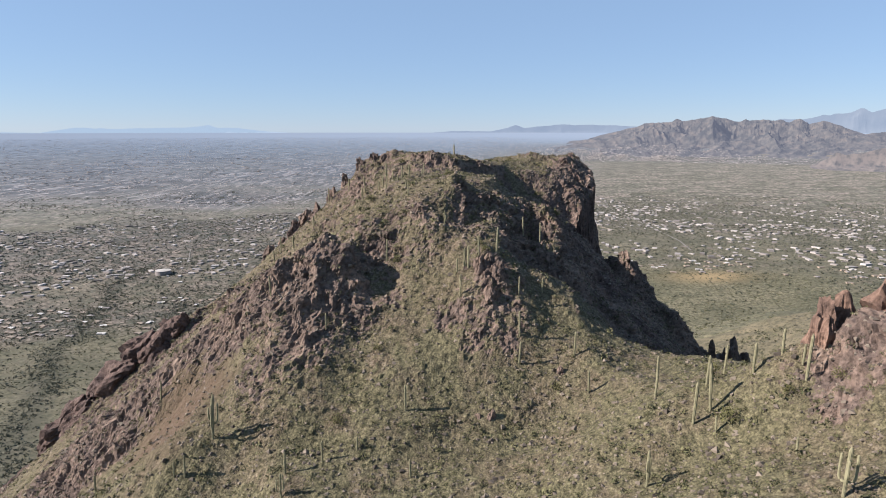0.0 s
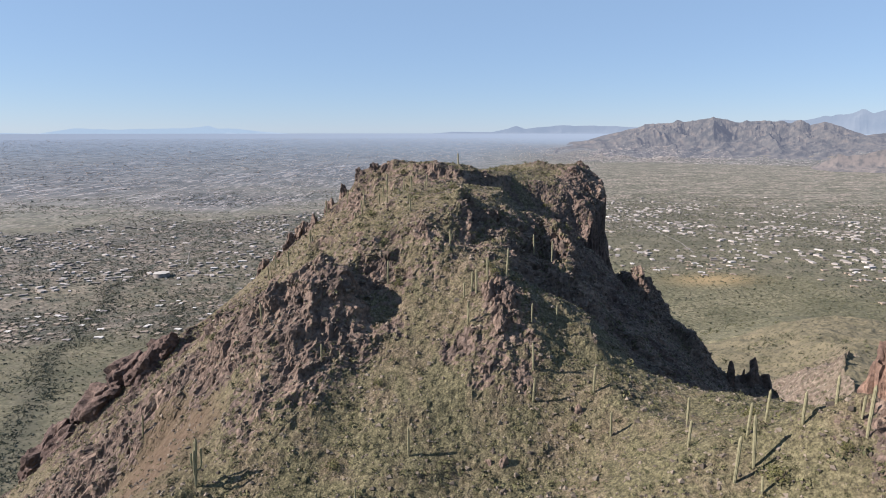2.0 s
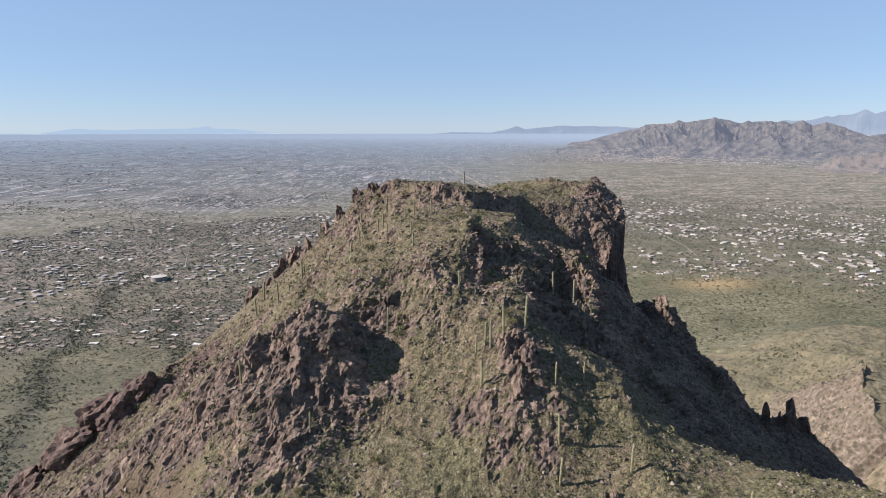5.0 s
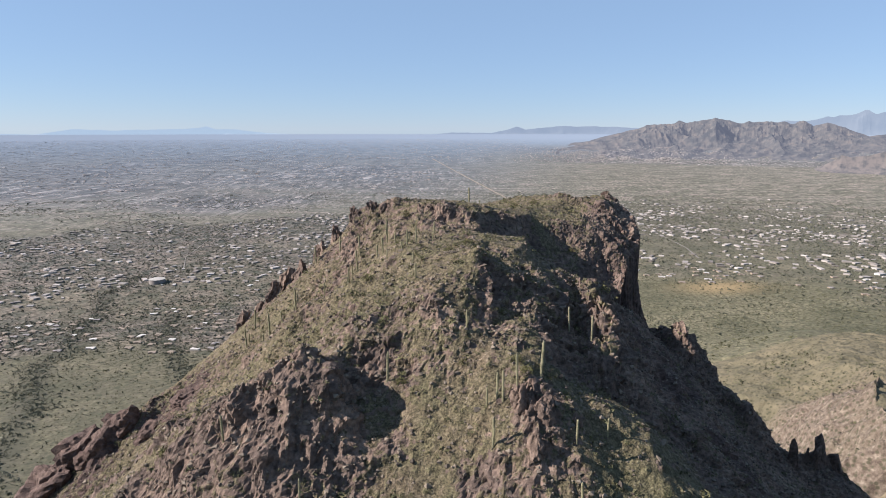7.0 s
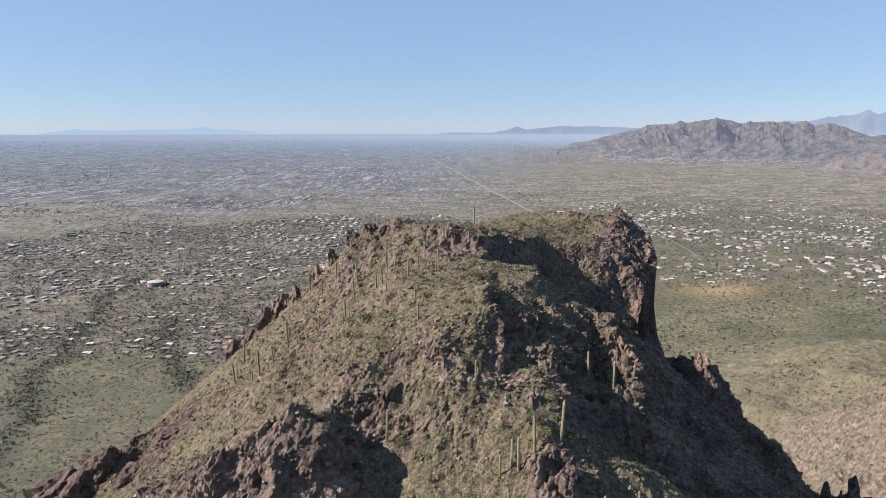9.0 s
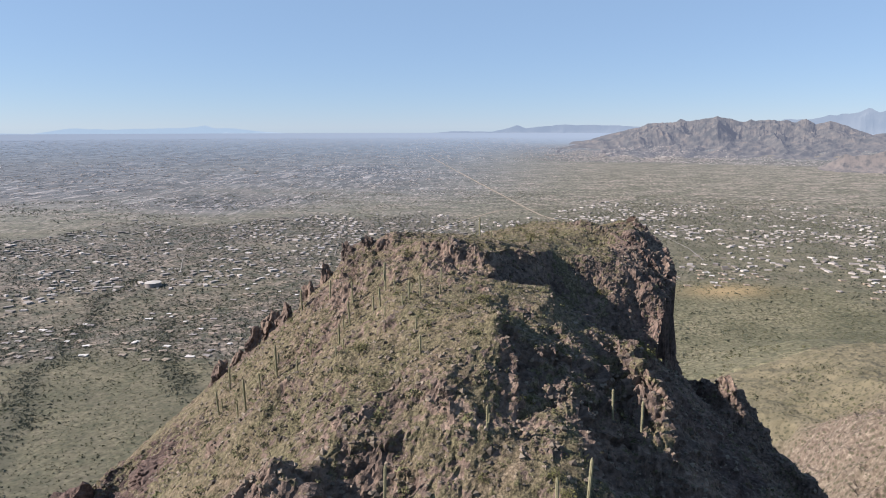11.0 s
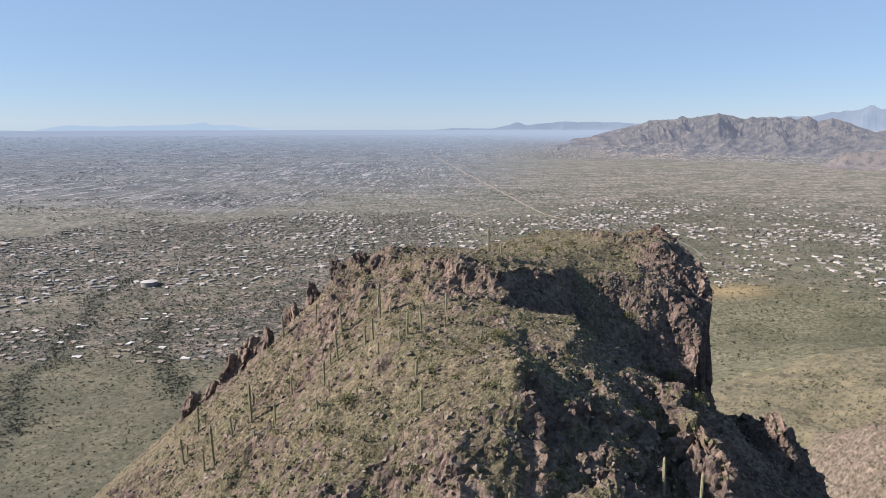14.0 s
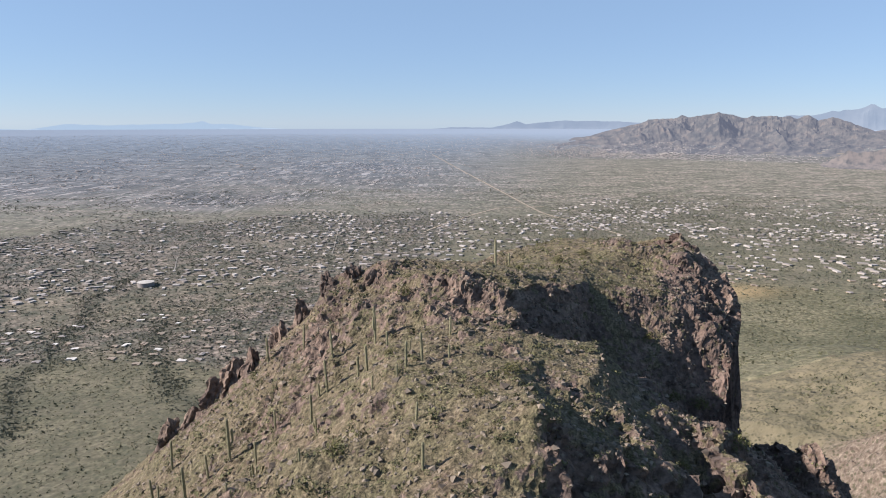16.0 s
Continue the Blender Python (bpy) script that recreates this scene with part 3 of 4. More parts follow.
    me = mesh_of("hill", p.reshape(-1, 3), grid_faces(len(gx), len(gy)), HILLSIDE, (("rock", rock.ravel()), ("scree", scree.ravel()), ("brush", brush.ravel()), ("varnish_and_shade", varnish_and_shade.ravel())))
    tagged(new("hill", me), "steep desert hill of brown volcanic rock with dry grass", "hill", kind="structure")
    return p, rock, scree


HILL, ROCKINESS, SCREE = build_hill()


def ground_at(x, y):
    """Height of the hill's own surface, or of the land beyond it."""
    x, y = np.asarray(x, float), np.asarray(y, float)
    i, j = np.clip((x - X0) / STEP, 0, HILL.shape[1] - 1).round().astype(int), np.clip((y - Y0) / STEP, 0, HILL.shape[0] - 1).round().astype(int)
    inside = (x > X0 + 4) & (x < X1 - 4) & (y > Y0 + 4) & (y < Y1 - 4)
    return np.where(inside, HILL[j, i, 2], hill(x, y))


# ---- the bare spur across the gully ----
SPUR = (170.0, 560.0, 360.0, 680.0)


def build_spur():
    gx, gy = np.arange(SPUR[0], SPUR[1], 1.9), np.arange(SPUR[2], SPUR[3], 1.9)
    x, y = np.meshgrid(gx, gy)
    h = hill(x + 16 * fbm(x, y, 0 * x, 60, 4, 325), y + 16 * fbm(x, y, 0 * x, 60, 4, 326))
    edge = smooth(0, 25, np.minimum.reduce([x - SPUR[0], SPUR[1] - x, y - SPUR[2], SPUR[3] - y]))
    high = smooth(10, 70, h - plain(x, y))
    sy, sx = np.gradient(h, 1.9)
    steep = smooth(0.3, 0.55, np.hypot(sx, sy) + 0.3 * fbm(x, y, 0 * x, 40, 3, 324))
    steep = steep * smooth(525, 470, y)
    gully = fbm(x + 0.5 * y, y * 0.4, 0 * x, 55, 5, 321, True)
    rough = (13 * gully + 5.0 * fbm(x, y, 0 * x, 11, 4, 322, True)) * high * (0.3 + 0.7 * steep) + 0.5 * fbm(x, y, 0 * x, 4, 2, 323)
    z = h + edge * rough - 8 * (1 - smooth(0, 4, np.minimum.reduce([x - SPUR[0], SPUR[1] - x, y - SPUR[2], SPUR[3] - y])))
    me = mesh_of("far_spur", np.stack([x, y, z], -1).reshape(-1, 3), grid_faces(len(gx), len(gy)), BARE, (("rock", np.clip(steep * (0.8 + 0.5 * gully), 0, 1).ravel()),))
    tagged(new("far_spur", me), "bare pinkish-tan rocky spur with thin brush", "hill", kind="structure")


build_spur()


# ---- the land around, out to the horizon ----
def town_at(x, y):
    """How built-up the valley is, 0 to 1."""
    r = np.hypot(x, y - 50)
    n = fbm(x, y, 0 * x, 900, 3, 91)
    belt = smooth(2500, 3700, r + 900 * n)
    west = smooth(500, -900, x - 0.12 * (y - 2500))
    foot = smooth(6000, 6600, r) * smooth(12500, 10500, r) * smooth(700, 1500, x) * smooth(0.62, 0.5, x / r)
    return np.clip(belt * west * (0.8 + 0.5 * n) + 0.6 * foot + 0.8 * smooth(8500, 12000, r) * smooth(3000, 1000, x), 0, 1)


def bearing_of(x, y):
    return np.degrees(np.arctan2(x - EYE0[0], y - EYE0[1]))


def house_chance(x, y):
    """How thickly houses stand in the valley."""
    r, n = np.hypot(x + 3, y - 50), fbm(x, y, 0 * x, 260, 3, 501)
    b = bearing_of(x, y)
    left = smooth(3, -3, b) * smooth(990, 1130, r + 5 * (b + 36) + 120 * n - 5 * np.clip(-b - 20, 0, 20)) * smooth(2450, 2250, r + 200 * n) * (1.0 + 0.6 * n)
    mid = smooth(-3, 3, b) * smooth(16, 10, b) * smooth(1500, 1700, r) * smooth(2350, 2150, r) * 0.6
    right = smooth(8, 15, b) * smooth(1260, 1450, r + 150 * n) * smooth(3300, 2300, r + 250 * n) * (0.72 + 0.65 * n)
    return np.clip(left + mid + right, 0, 1)


WASHES = [[(-730, 1500), (-700, 1300), (-625, 1110), (-595, 930), (-530, 800), (-490, 710), (-440, 580), (-400, 460)], [(-520, 1180), (-450, 1030), (-385, 900), (-340, 850), (-290, 800)]]


def line_distance(x, y, line):
    out = np.full(x.shape, 1e9)
    for (ax, ay), (bx, by) in zip(line[:-1], line[1:]):
        ux, uy = bx - ax, by - ay
        s = np.clip(((x - ax) * ux + (y - ay) * uy) / (ux * ux + uy * uy), 0, 1)
        out = np.minimum(out, np.hypot(x - ax - s * ux, y - ay - s * uy))
    return out


def build_land():
    u = np.linspace(0.01, 0.949, 90)
    radii = np.concatenate([np.linspace(0, 900, 91), np.geomspace(908, 2500, 110), NEAR + REACH * u / (1 - u)])
    turns = np.radians(np.concatenate([np.linspace(-46, 46, 331), np.linspace(49, 314, 89)]))
    rr, aa = np.meshgrid(radii, turns)
    x, y = EYE0[0] + rr * np.sin(aa), EYE0[1] + rr * np.cos(aa)
    z = hill(x, y)
    z = z + smooth(30, 150, z - plain(x, y)) * (9 * fbm(x, y, 0 * x, 70, 5, 21, True) + 3 * fbm(x, y, 0 * x, 14, 3, 22)) * smooth(250, 330, rr) + 1.5 * fbm(x, y, 0 * x, 120, 3, 23)
    inside = np.minimum.reduce([x - X0, X1 - x, y - Y0, Y1 - y])
    z = z - 9 * smooth(-1, 5, inside)
    z = z - 16 * smooth(-2, 14, np.minimum.reduce([x - SPUR[0], SPUR[1] - x, y - SPUR[2], SPUR[3] - y]))
    p = drawn_in(np.stack([x, y, z], -1))
    slope = np.hypot(hill(x + 2, y) - hill(x - 2, y), hill(x, y + 2) - hill(x, y - 2)) / 4
    rock = smooth(15, 120, z - plain(x, y)) * smooth(0.45, 0.7, slope)
    # how much of the painted haze each place takes, less to the east
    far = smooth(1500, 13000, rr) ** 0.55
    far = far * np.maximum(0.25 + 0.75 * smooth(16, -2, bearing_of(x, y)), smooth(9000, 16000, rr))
    sand = 0.8 * np.exp(-((x - 530) / 75) ** 2 - ((y - 1225) / 45) ** 2) + 0.6 * np.exp(-((x - 5200) / 1500) ** 2 - ((y - 7600) / 500) ** 2)
    wash = np.maximum.reduce([np.exp(-((line_distance(x, y, line) + 10 * fbm(x, y, 0 * x, 45, 3, 77)) / w) ** 2) for line, w in zip(WASHES, (26, 22))])
    wash = np.maximum(wash, 0.42 * smooth(2, -8, bearing_of(x, y)) * smooth(1500, 1000, rr) * (0.8 + 0.6 * fbm(x, y, 0 * x, 60, 3, 78)))
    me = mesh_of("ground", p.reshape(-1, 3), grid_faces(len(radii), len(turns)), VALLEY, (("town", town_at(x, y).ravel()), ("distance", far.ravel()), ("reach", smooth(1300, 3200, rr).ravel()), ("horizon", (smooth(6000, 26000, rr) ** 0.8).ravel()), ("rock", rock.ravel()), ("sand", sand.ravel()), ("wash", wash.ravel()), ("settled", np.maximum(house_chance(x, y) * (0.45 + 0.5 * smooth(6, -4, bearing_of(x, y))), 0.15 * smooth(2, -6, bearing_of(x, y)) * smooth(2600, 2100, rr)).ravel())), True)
    uv = me.uv_layers.new(name="plan")
    loops = np.empty(len(me.loops), np.int32)
    me.loops.foreach_get("vertex_index", loops)
    uv.data.foreach_set("uv", (np.stack([x, y], -1).reshape(-1, 2)[loops] / 1000).astype(np.float32).ravel())
    me.flip_normals()
    tagged(new("ground", me), "wide desert valley floor with brush and distant suburbs", "ground", kind="structure")


build_land()


# ---- mountains on the horizon ----
def mountain_range(name, label, material, front, crest_at, back, skyline, rough, seed, jag=0.06, size=(420, 110), foot=0.0):
    """A range along an arc round the eye, with spurs towards it: skyline is (bearing, degrees above the eye's level); its foot lies flat on the valley."""
    b, q = np.linspace(skyline[0][0], skyline[-1][0], size[0]), np.linspace(0, 1.25, size[1])
    bb, qq = np.meshgrid(b, q)
    d = np.where(qq < 1, front + (crest_at - front) * qq, crest_at + (back - crest_at) * (qq - 1) * 4)
    u = (d - NEAR) / np.maximum(NEAR + REACH - d, 1)
    floor = -np.degrees(np.arctan(316 / (NEAR + REACH * np.minimum(u, 18.6))))
    top = np.interp(bb, [s[0] for s in skyline], [s[1] for s in skyline])
    high = smooth(-0.6, 0.4, top)
    top = top + jag * (fbm(bb, 0 * bb, 0 * bb, 1.3, 5, seed + 3, True) - 0.45) * high
    across = crest_at * np.radians(bb)
    spur = fbm(across + 0.35 * d, d * 0.7, 0 * d, 300, 4, seed, True)
    crag = fbm(across, d * 0.9, 0 * d, 42, 4, seed + 7, True)
    shape = np.where(qq < 1, qq, np.clip(1 - (qq - 1) * 4, 0, 1))
    reach = np.clip(shape + np.where(qq < 1, 0.5 * (spur - 0.4) * smooth(1.0, 0.7, shape) * smooth(0.05, 0.4, shape), 0), 0, 1)
    peaks = fbm(across - 0.4 * d, d * 1.5, 0 * d, 130, 5, seed + 11, True)
    climb = np.clip((reach - foot) / (1 - foot), 0, 1)
    rise = np.maximum(0.55 * climb**1.4 + 0.45 * climb**5, 0.3 * np.clip((shape - foot) / (1 - foot), 0, 1))
    up = floor + np.maximum(top - floor, 0.02) * np.clip(rise + (0.14 if rough > 0.1 else 0.0) * (peaks - 0.3) * smooth(foot, foot + 0.25, shape) * smooth(1.0, 0.8, shape), 0, 0.25 + 0.75 * shape) + rough * (crag - 0.4) * high * (0.3 + 0.7 * smooth(0.6, 0.85, shape)) * smooth(foot + 0.1, 0.6, shape) * smooth(1.0, 0.94, shape) - 0.08
    up = np.where((qq < 0.005) | (qq > 1.245), floor - 0.6, up)
    p = np.stack([EYE0[0] + d * np.sin(np.radians(bb)), EYE0[1] + d * np.cos(np.radians(bb)), EYE0[2] + d * np.tan(np.radians(up))], -1)
    me = mesh_of(name, p.reshape(-1, 3), grid_faces(len(b), len(q)), material)
    tagged(new(name, me), label, "mountain", kind="structure")
    return bb, qq, np.where((up < floor + 0.02)[..., None], p + np.stack([0 * d, 0 * d, d * np.radians(floor + 0.02 - up)], -1), p)


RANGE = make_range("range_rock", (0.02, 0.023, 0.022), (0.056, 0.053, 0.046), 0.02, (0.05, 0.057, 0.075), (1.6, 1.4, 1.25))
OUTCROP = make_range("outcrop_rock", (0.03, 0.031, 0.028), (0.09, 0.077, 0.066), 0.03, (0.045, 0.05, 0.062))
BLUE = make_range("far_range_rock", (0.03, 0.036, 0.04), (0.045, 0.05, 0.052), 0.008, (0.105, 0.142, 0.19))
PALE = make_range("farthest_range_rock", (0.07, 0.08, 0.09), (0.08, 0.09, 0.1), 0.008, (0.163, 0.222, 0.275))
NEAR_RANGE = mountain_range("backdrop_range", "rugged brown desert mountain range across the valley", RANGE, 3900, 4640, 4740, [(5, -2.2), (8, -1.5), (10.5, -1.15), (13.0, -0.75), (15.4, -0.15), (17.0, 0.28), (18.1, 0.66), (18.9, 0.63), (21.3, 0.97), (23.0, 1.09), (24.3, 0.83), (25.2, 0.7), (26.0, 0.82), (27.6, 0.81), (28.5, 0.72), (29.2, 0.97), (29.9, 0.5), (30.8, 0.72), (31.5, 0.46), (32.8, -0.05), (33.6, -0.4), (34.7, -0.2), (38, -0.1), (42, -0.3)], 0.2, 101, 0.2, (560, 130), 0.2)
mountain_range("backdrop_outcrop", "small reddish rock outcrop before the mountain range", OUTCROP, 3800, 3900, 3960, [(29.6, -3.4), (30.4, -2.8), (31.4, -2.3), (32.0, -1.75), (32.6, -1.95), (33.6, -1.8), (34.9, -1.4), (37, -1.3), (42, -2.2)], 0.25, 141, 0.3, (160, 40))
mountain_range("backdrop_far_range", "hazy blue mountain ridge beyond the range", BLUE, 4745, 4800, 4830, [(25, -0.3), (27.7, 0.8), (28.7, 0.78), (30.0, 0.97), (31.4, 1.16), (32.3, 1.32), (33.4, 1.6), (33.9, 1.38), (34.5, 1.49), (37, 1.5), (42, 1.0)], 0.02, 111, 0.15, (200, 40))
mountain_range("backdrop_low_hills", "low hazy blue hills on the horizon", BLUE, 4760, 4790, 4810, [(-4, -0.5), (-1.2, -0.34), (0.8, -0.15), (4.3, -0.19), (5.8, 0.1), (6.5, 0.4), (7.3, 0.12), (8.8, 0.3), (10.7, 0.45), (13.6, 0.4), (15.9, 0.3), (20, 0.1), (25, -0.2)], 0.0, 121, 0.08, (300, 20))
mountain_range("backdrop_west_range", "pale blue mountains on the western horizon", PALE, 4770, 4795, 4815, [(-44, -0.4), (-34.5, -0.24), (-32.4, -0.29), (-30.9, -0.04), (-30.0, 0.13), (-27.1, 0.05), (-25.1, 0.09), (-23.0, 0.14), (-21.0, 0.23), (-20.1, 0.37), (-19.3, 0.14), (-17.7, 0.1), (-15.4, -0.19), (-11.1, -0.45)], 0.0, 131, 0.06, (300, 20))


# ---- scattered small things, joined into one sheet of "stuff" each ----
def leaf_clump(count, spread, up, leaf, seed):
    """Leaf blades in a loose, uneven dome."""
    r = np.random.default_rng(seed)
    a, e = r.uniform(0, 2 * np.pi, count), np.arcsin(r.uniform(0.05, 1, count))
    d = r.uniform(0.45, 1.0, count) * (1 + 0.25 * np.sin(3 * a + seed))
    c = np.stack([spread * d * np.cos(a) * np.cos(e), spread * d * np.sin(a) * np.cos(e), up * d * np.sin(e)], -1)
    v = c[:, None, :] + r.normal(0, leaf, (count, 3, 3))
    v[..., 2] = np.maximum(v[..., 2], -0.05)
    return v.reshape(-1, 3), np.arange(count * 3).reshape(-1, 3)


def stone(seed, flat=0.8):
    """A rough angular stone of eight faces, lying anyhow."""
    r = np.random.default_rng(seed)
    v = np.array([(1, 0, 0), (-1, 0, 0), (0, 1, 0), (0, -1, 0), (0, 0, 1), (0, 0, -1)]) * r.uniform(0.8, 1.35, (6, 1))
    f = np.array([(a, c, e) if (a < 1) ^ (c < 3) ^ (e < 5) else (c, a, e) for a in (0, 1) for c in (2, 3) for e in (4, 5)])
    turn = np.array(Matrix.Rotation(r.uniform(0.4, 1.1), 3, Vector(r.normal(0, 1, 3))))
    return (v @ turn.T) * r.uniform(0.75, 1.2, 3) * (1, 1, flat), f[:, ::-1] if np.linalg.det(v[f[0]]) < 0 else f


def scatter(name, label, category, protos, where, sizes, material, tints, lean=0.0):
    """Many copies of a few small shapes, joined."""
    verts, faces, tint, at = [], [], [], 0
    pick = RNG.integers(0, len(protos), len(where))
    turn = RNG.uniform(0, 2 * np.pi, len(where))
    for k, (v, f) in enumerate(protos):
        chosen = np.nonzero(pick == k)[0]
        if not len(chosen):
            continue
        c, s = np.cos(turn[chosen])[:, None], np.sin(turn[chosen])[:, None]
        size = sizes[chosen][:, None]
        x, y = (v[None, :, 0] * c - v[None, :, 1] * s) * size, (v[None, :, 0] * s + v[None, :, 1] * c) * size
        z = v[None, :, 2] * size
        verts.append((np.stack([x, y, z], -1) + where[chosen][:, None, :]).reshape(-1, 3))
        faces.append((f[None] + (np.arange(len(chosen)) * len(v))[:, None, None] + at).reshape(-1, 3))
        tint.append(np.clip(np.repeat(tints[chosen], len(v)) + RNG.uniform(-0.15, 0.15, len(chosen) * len(v)), 0, 1))
        at += len(chosen) * len(v)
    me = mesh_of(name, np.concatenate(verts), np.concatenate(faces), material, (("tint", np.concatenate(tint)),))
    return tagged(new(name, me), label, category, kind="stuff")


def on_hill(count, keep):
    """Chance places on the hill's sheet; keep(rock, scree, n) gives how likely each is."""
    j, i = RNG.integers(10, HILL.shape[0] - 10, count), RNG.integers(10, HILL.shape[1] - 10, count)
    p = HILL[j, i] + np.stack([RNG.uniform(-0.2, 0.2, count), RNG.uniform(-0.2, 0.2, count), np.zeros(count)], -1)
    seen = (p[:, 1] < 252) & (p[:, 0] > -135) & (p[:, 0] < 100) & (p[:, 1] < 200 + 0.9 * np.clip(p[:, 0] + 60, -20, 60)) & ((p[:, 0] < 55) | (p[:, 1] < 215))
    n = fbm(p[:, 0], p[:, 1], 0 * p[:, 0], 16, 3, 55)
    ok = seen & (RNG.uniform(0, 1, count) < keep(ROCKINESS[j, i], SCREE[j, i], n))
    return p[ok]


STONES = [stone(k) for k in range(8)]
SHRUBS = [leaf_clump(26, 0.95, 0.75, 0.17, k) for k in range(8)]
TUFTS = [leaf_clump(7, 0.7, 0.8, 0.22, 20 + k) for k in range(6)]

spots = on_hill(218000, lambda rock, scree, n: (0.22 + 0.35 * rock + 0.2 * n) * (1 - 0.4 * scree))
scatter("loose_rubble", "angular brown rock rubble strewn over the hillside", "rubble", STONES, spots - (0, 0, 0.02), np.clip(RNG.lognormal(-1.6, 0.5, len(spots)), 0.1, 0.6), RUBBLE, RNG.uniform(0, 0.9, len(spots)))
spots = on_hill(88000, lambda rock, scree, n: (0.34 + 0.4 * n) * (1 - 0.7 * rock) * (1 - 0.6 * scree))
scatter("desert_shrubs", "grey-green brittlebush and low desert shrubs", "shrub", SHRUBS, spots - (0, 0, 0.05), np.clip(RNG.lognormal(-0.85, 0.42, len(spots)), 0.2, 1.2), SHRUB, np.clip(RNG.normal(0.45, 0.32, len(spots)), 0, 1))
spots = on_hill(60000, lambda rock, scree, n: (0.4 + 0.4 * n) * (1 - 0.9 * rock) * (1 - 0.5 * scree))
scatter("dry_grass", "straw-coloured dry grass tufts", "grass", TUFTS, spots - (0, 0, 0.04), RNG.uniform(0.12, 0.34, len(spots)), STRAW, RNG.uniform(0, 1, len(spots)))


# ---- rock masses that stand out of the hill ----
def rock_mass(name, label, m, tall, wide, deep, material, seed, taper=0.55, flute=1.0):
    """A weathered angular block or spire: a hull of chance planes with joints in it, standing along m's own z."""
    r = np.random.default_rng(seed)
    bm = bmesh.new()
    bmesh.ops.create_icosphere(bm, subdivisions=4, radius=1)
    v = np.array([p.co[:] for p in bm.verts])
    f = np.array([[p.index for p in q.verts] for q in bm.faces])
    bm.free()
    v /= np.linalg.norm(v, axis=1, keepdims=True)
    planes = r.normal(0, 1, (18, 3)) * (1, 1, 0.7)
    planes /= np.linalg.norm(planes, axis=1, keepdims=True)
    out = np.min(r.uniform(0.7, 1.0, 18) / np.maximum(v @ planes.T, 0.06), axis=1)
    q = v * np.minimum(out, 1.2)[:, None]
    up = (q[:, 2] + 1) / 2
    w = 1 - taper * np.clip(up, 0, 1) ** 1.2
    p = np.stack([q[:, 0] * wide * w, q[:, 1] * deep * w, up * tall], -1)
    s = p + seed * 13.7
    d1, d2, own, face = cells(s[:, 0], s[:, 1], s[:, 2] * 0.35 / flute, max(wide * 0.6 / flute, 0.8), seed)
    e1, e2, own2, face2 = cells(s[:, 0], s[:, 1], s[:, 2] * 0.5, max(wide * 0.25, 0.4), seed + 5)
    push = flute * wide * ((own - 0.5) * 0.22 + 0.25 * face - 0.13 * (1 - smooth(0, 0.14, d2 - d1)) + (own2 - 0.5) * 0.09 + 0.08 * face2 + 0.08 * fbm(s[:, 0], s[:, 1], s[:, 2] * 0.5, wide, 4, seed))
    p = p + v * push[:, None] * (0.45 + 0.55 * w)[:, None]
    ob = new(name, mesh_of(name, p, f, material))
    ob.matrix_world = m
    return tagged(ob, label, "rock")


for k, (x, y, low, top, wide, deep, taper, turn) in enumerate([(51.3, 82.5, 262, 278.2, 2.3, 2.8, 0.45, 20), (54.6, 83.5, 264, 277, 2.0, 2.4, 0.35, 60), (60, 82, 264, 282.5, 4.4, 4.2, 0.25, 10), (66, 79, 268, 287, 5.2, 4.6, 0.25, 40), (57, 77.5, 263, 275, 3.0, 2.8, 0.3, 80)]):
    rock_mass("red_rock_spire", "weathered reddish rock spire on the near ridge", pose(x, y, low - 3, 0, 0, turn), top - low + 3, wide, deep, REDROCK, 200 + k, taper, 1.35)
for k, (x, y, low, top, wide, deep, taper) in enumerate([(80.9, 182, 224, 236.8, 2.0, 2.0, 0.5), (88, 183, 222, 238.8, 3.6, 2.8, 0.45), (85.4, 183.4, 220, 233.8, 3.4, 2.6, 0.4), (91.5, 183, 220, 232.5, 3.6, 2.6, 0.5)]):
    rock_mass("dark_rock_pinnacle", "dark jagged rock pinnacle at the foot of the wall", pose(x, y, low - 3), top - low + 3, wide, deep, ROCK, 220 + k, taper, 1.0)
for k, (x, y, low, top, wide, deep, taper) in enumerate([(47.8, 228, 256, 282.5, 2.8, 4.0, 0.25), (46, 239, 258, 286.5, 4.0, 5.5, 0.25), (45, 222, 258, 279.0, 3.2, 3.6, 0.3)]):
    rock_mass("cliff_tower", "tall dark rock tower of the sheer east wall", pose(x, y, low - 3), top - low + 3, wide, deep, ROCK, 230 + k, taper, 1.3)
# great rocks that lean up the west spine; lift is how far each one's middle stands over the ground
for k, (x, y, lift, long, wide, deep, tip, turn) in enumerate([(-119, 180, 1.0, 17, 5.0, 4.6, 34, -6), (-113, 182, 1.6, 18, 5.4, 5.0, 42, 6), (-108, 177, 0.6, 14, 4.4, 4.2, 44, -4), (-102, 182, 1.8, 18, 5.2, 5.0, 44, 8), (-97, 178, 1.0, 16, 4.6, 4.4, 46, -5), (-91, 182, 1.6, 15, 4.8, 4.8, 44, 5), (-85, 179, 0.4, 13, 4.4, 4.2, 48, -8), (-79, 182, 0.0, 12, 4.2, 4.4, 54, 6), (-72, 180, -0.8, 11, 3.8, 4.0, 58, 0), (-64, 183, -1.0, 9, 3.2, 3.6, 60, 8)]):
    z = float(ground_at(x, y)) + lift
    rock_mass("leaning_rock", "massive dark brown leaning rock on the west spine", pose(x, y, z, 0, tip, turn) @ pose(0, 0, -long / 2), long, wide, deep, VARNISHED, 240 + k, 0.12)
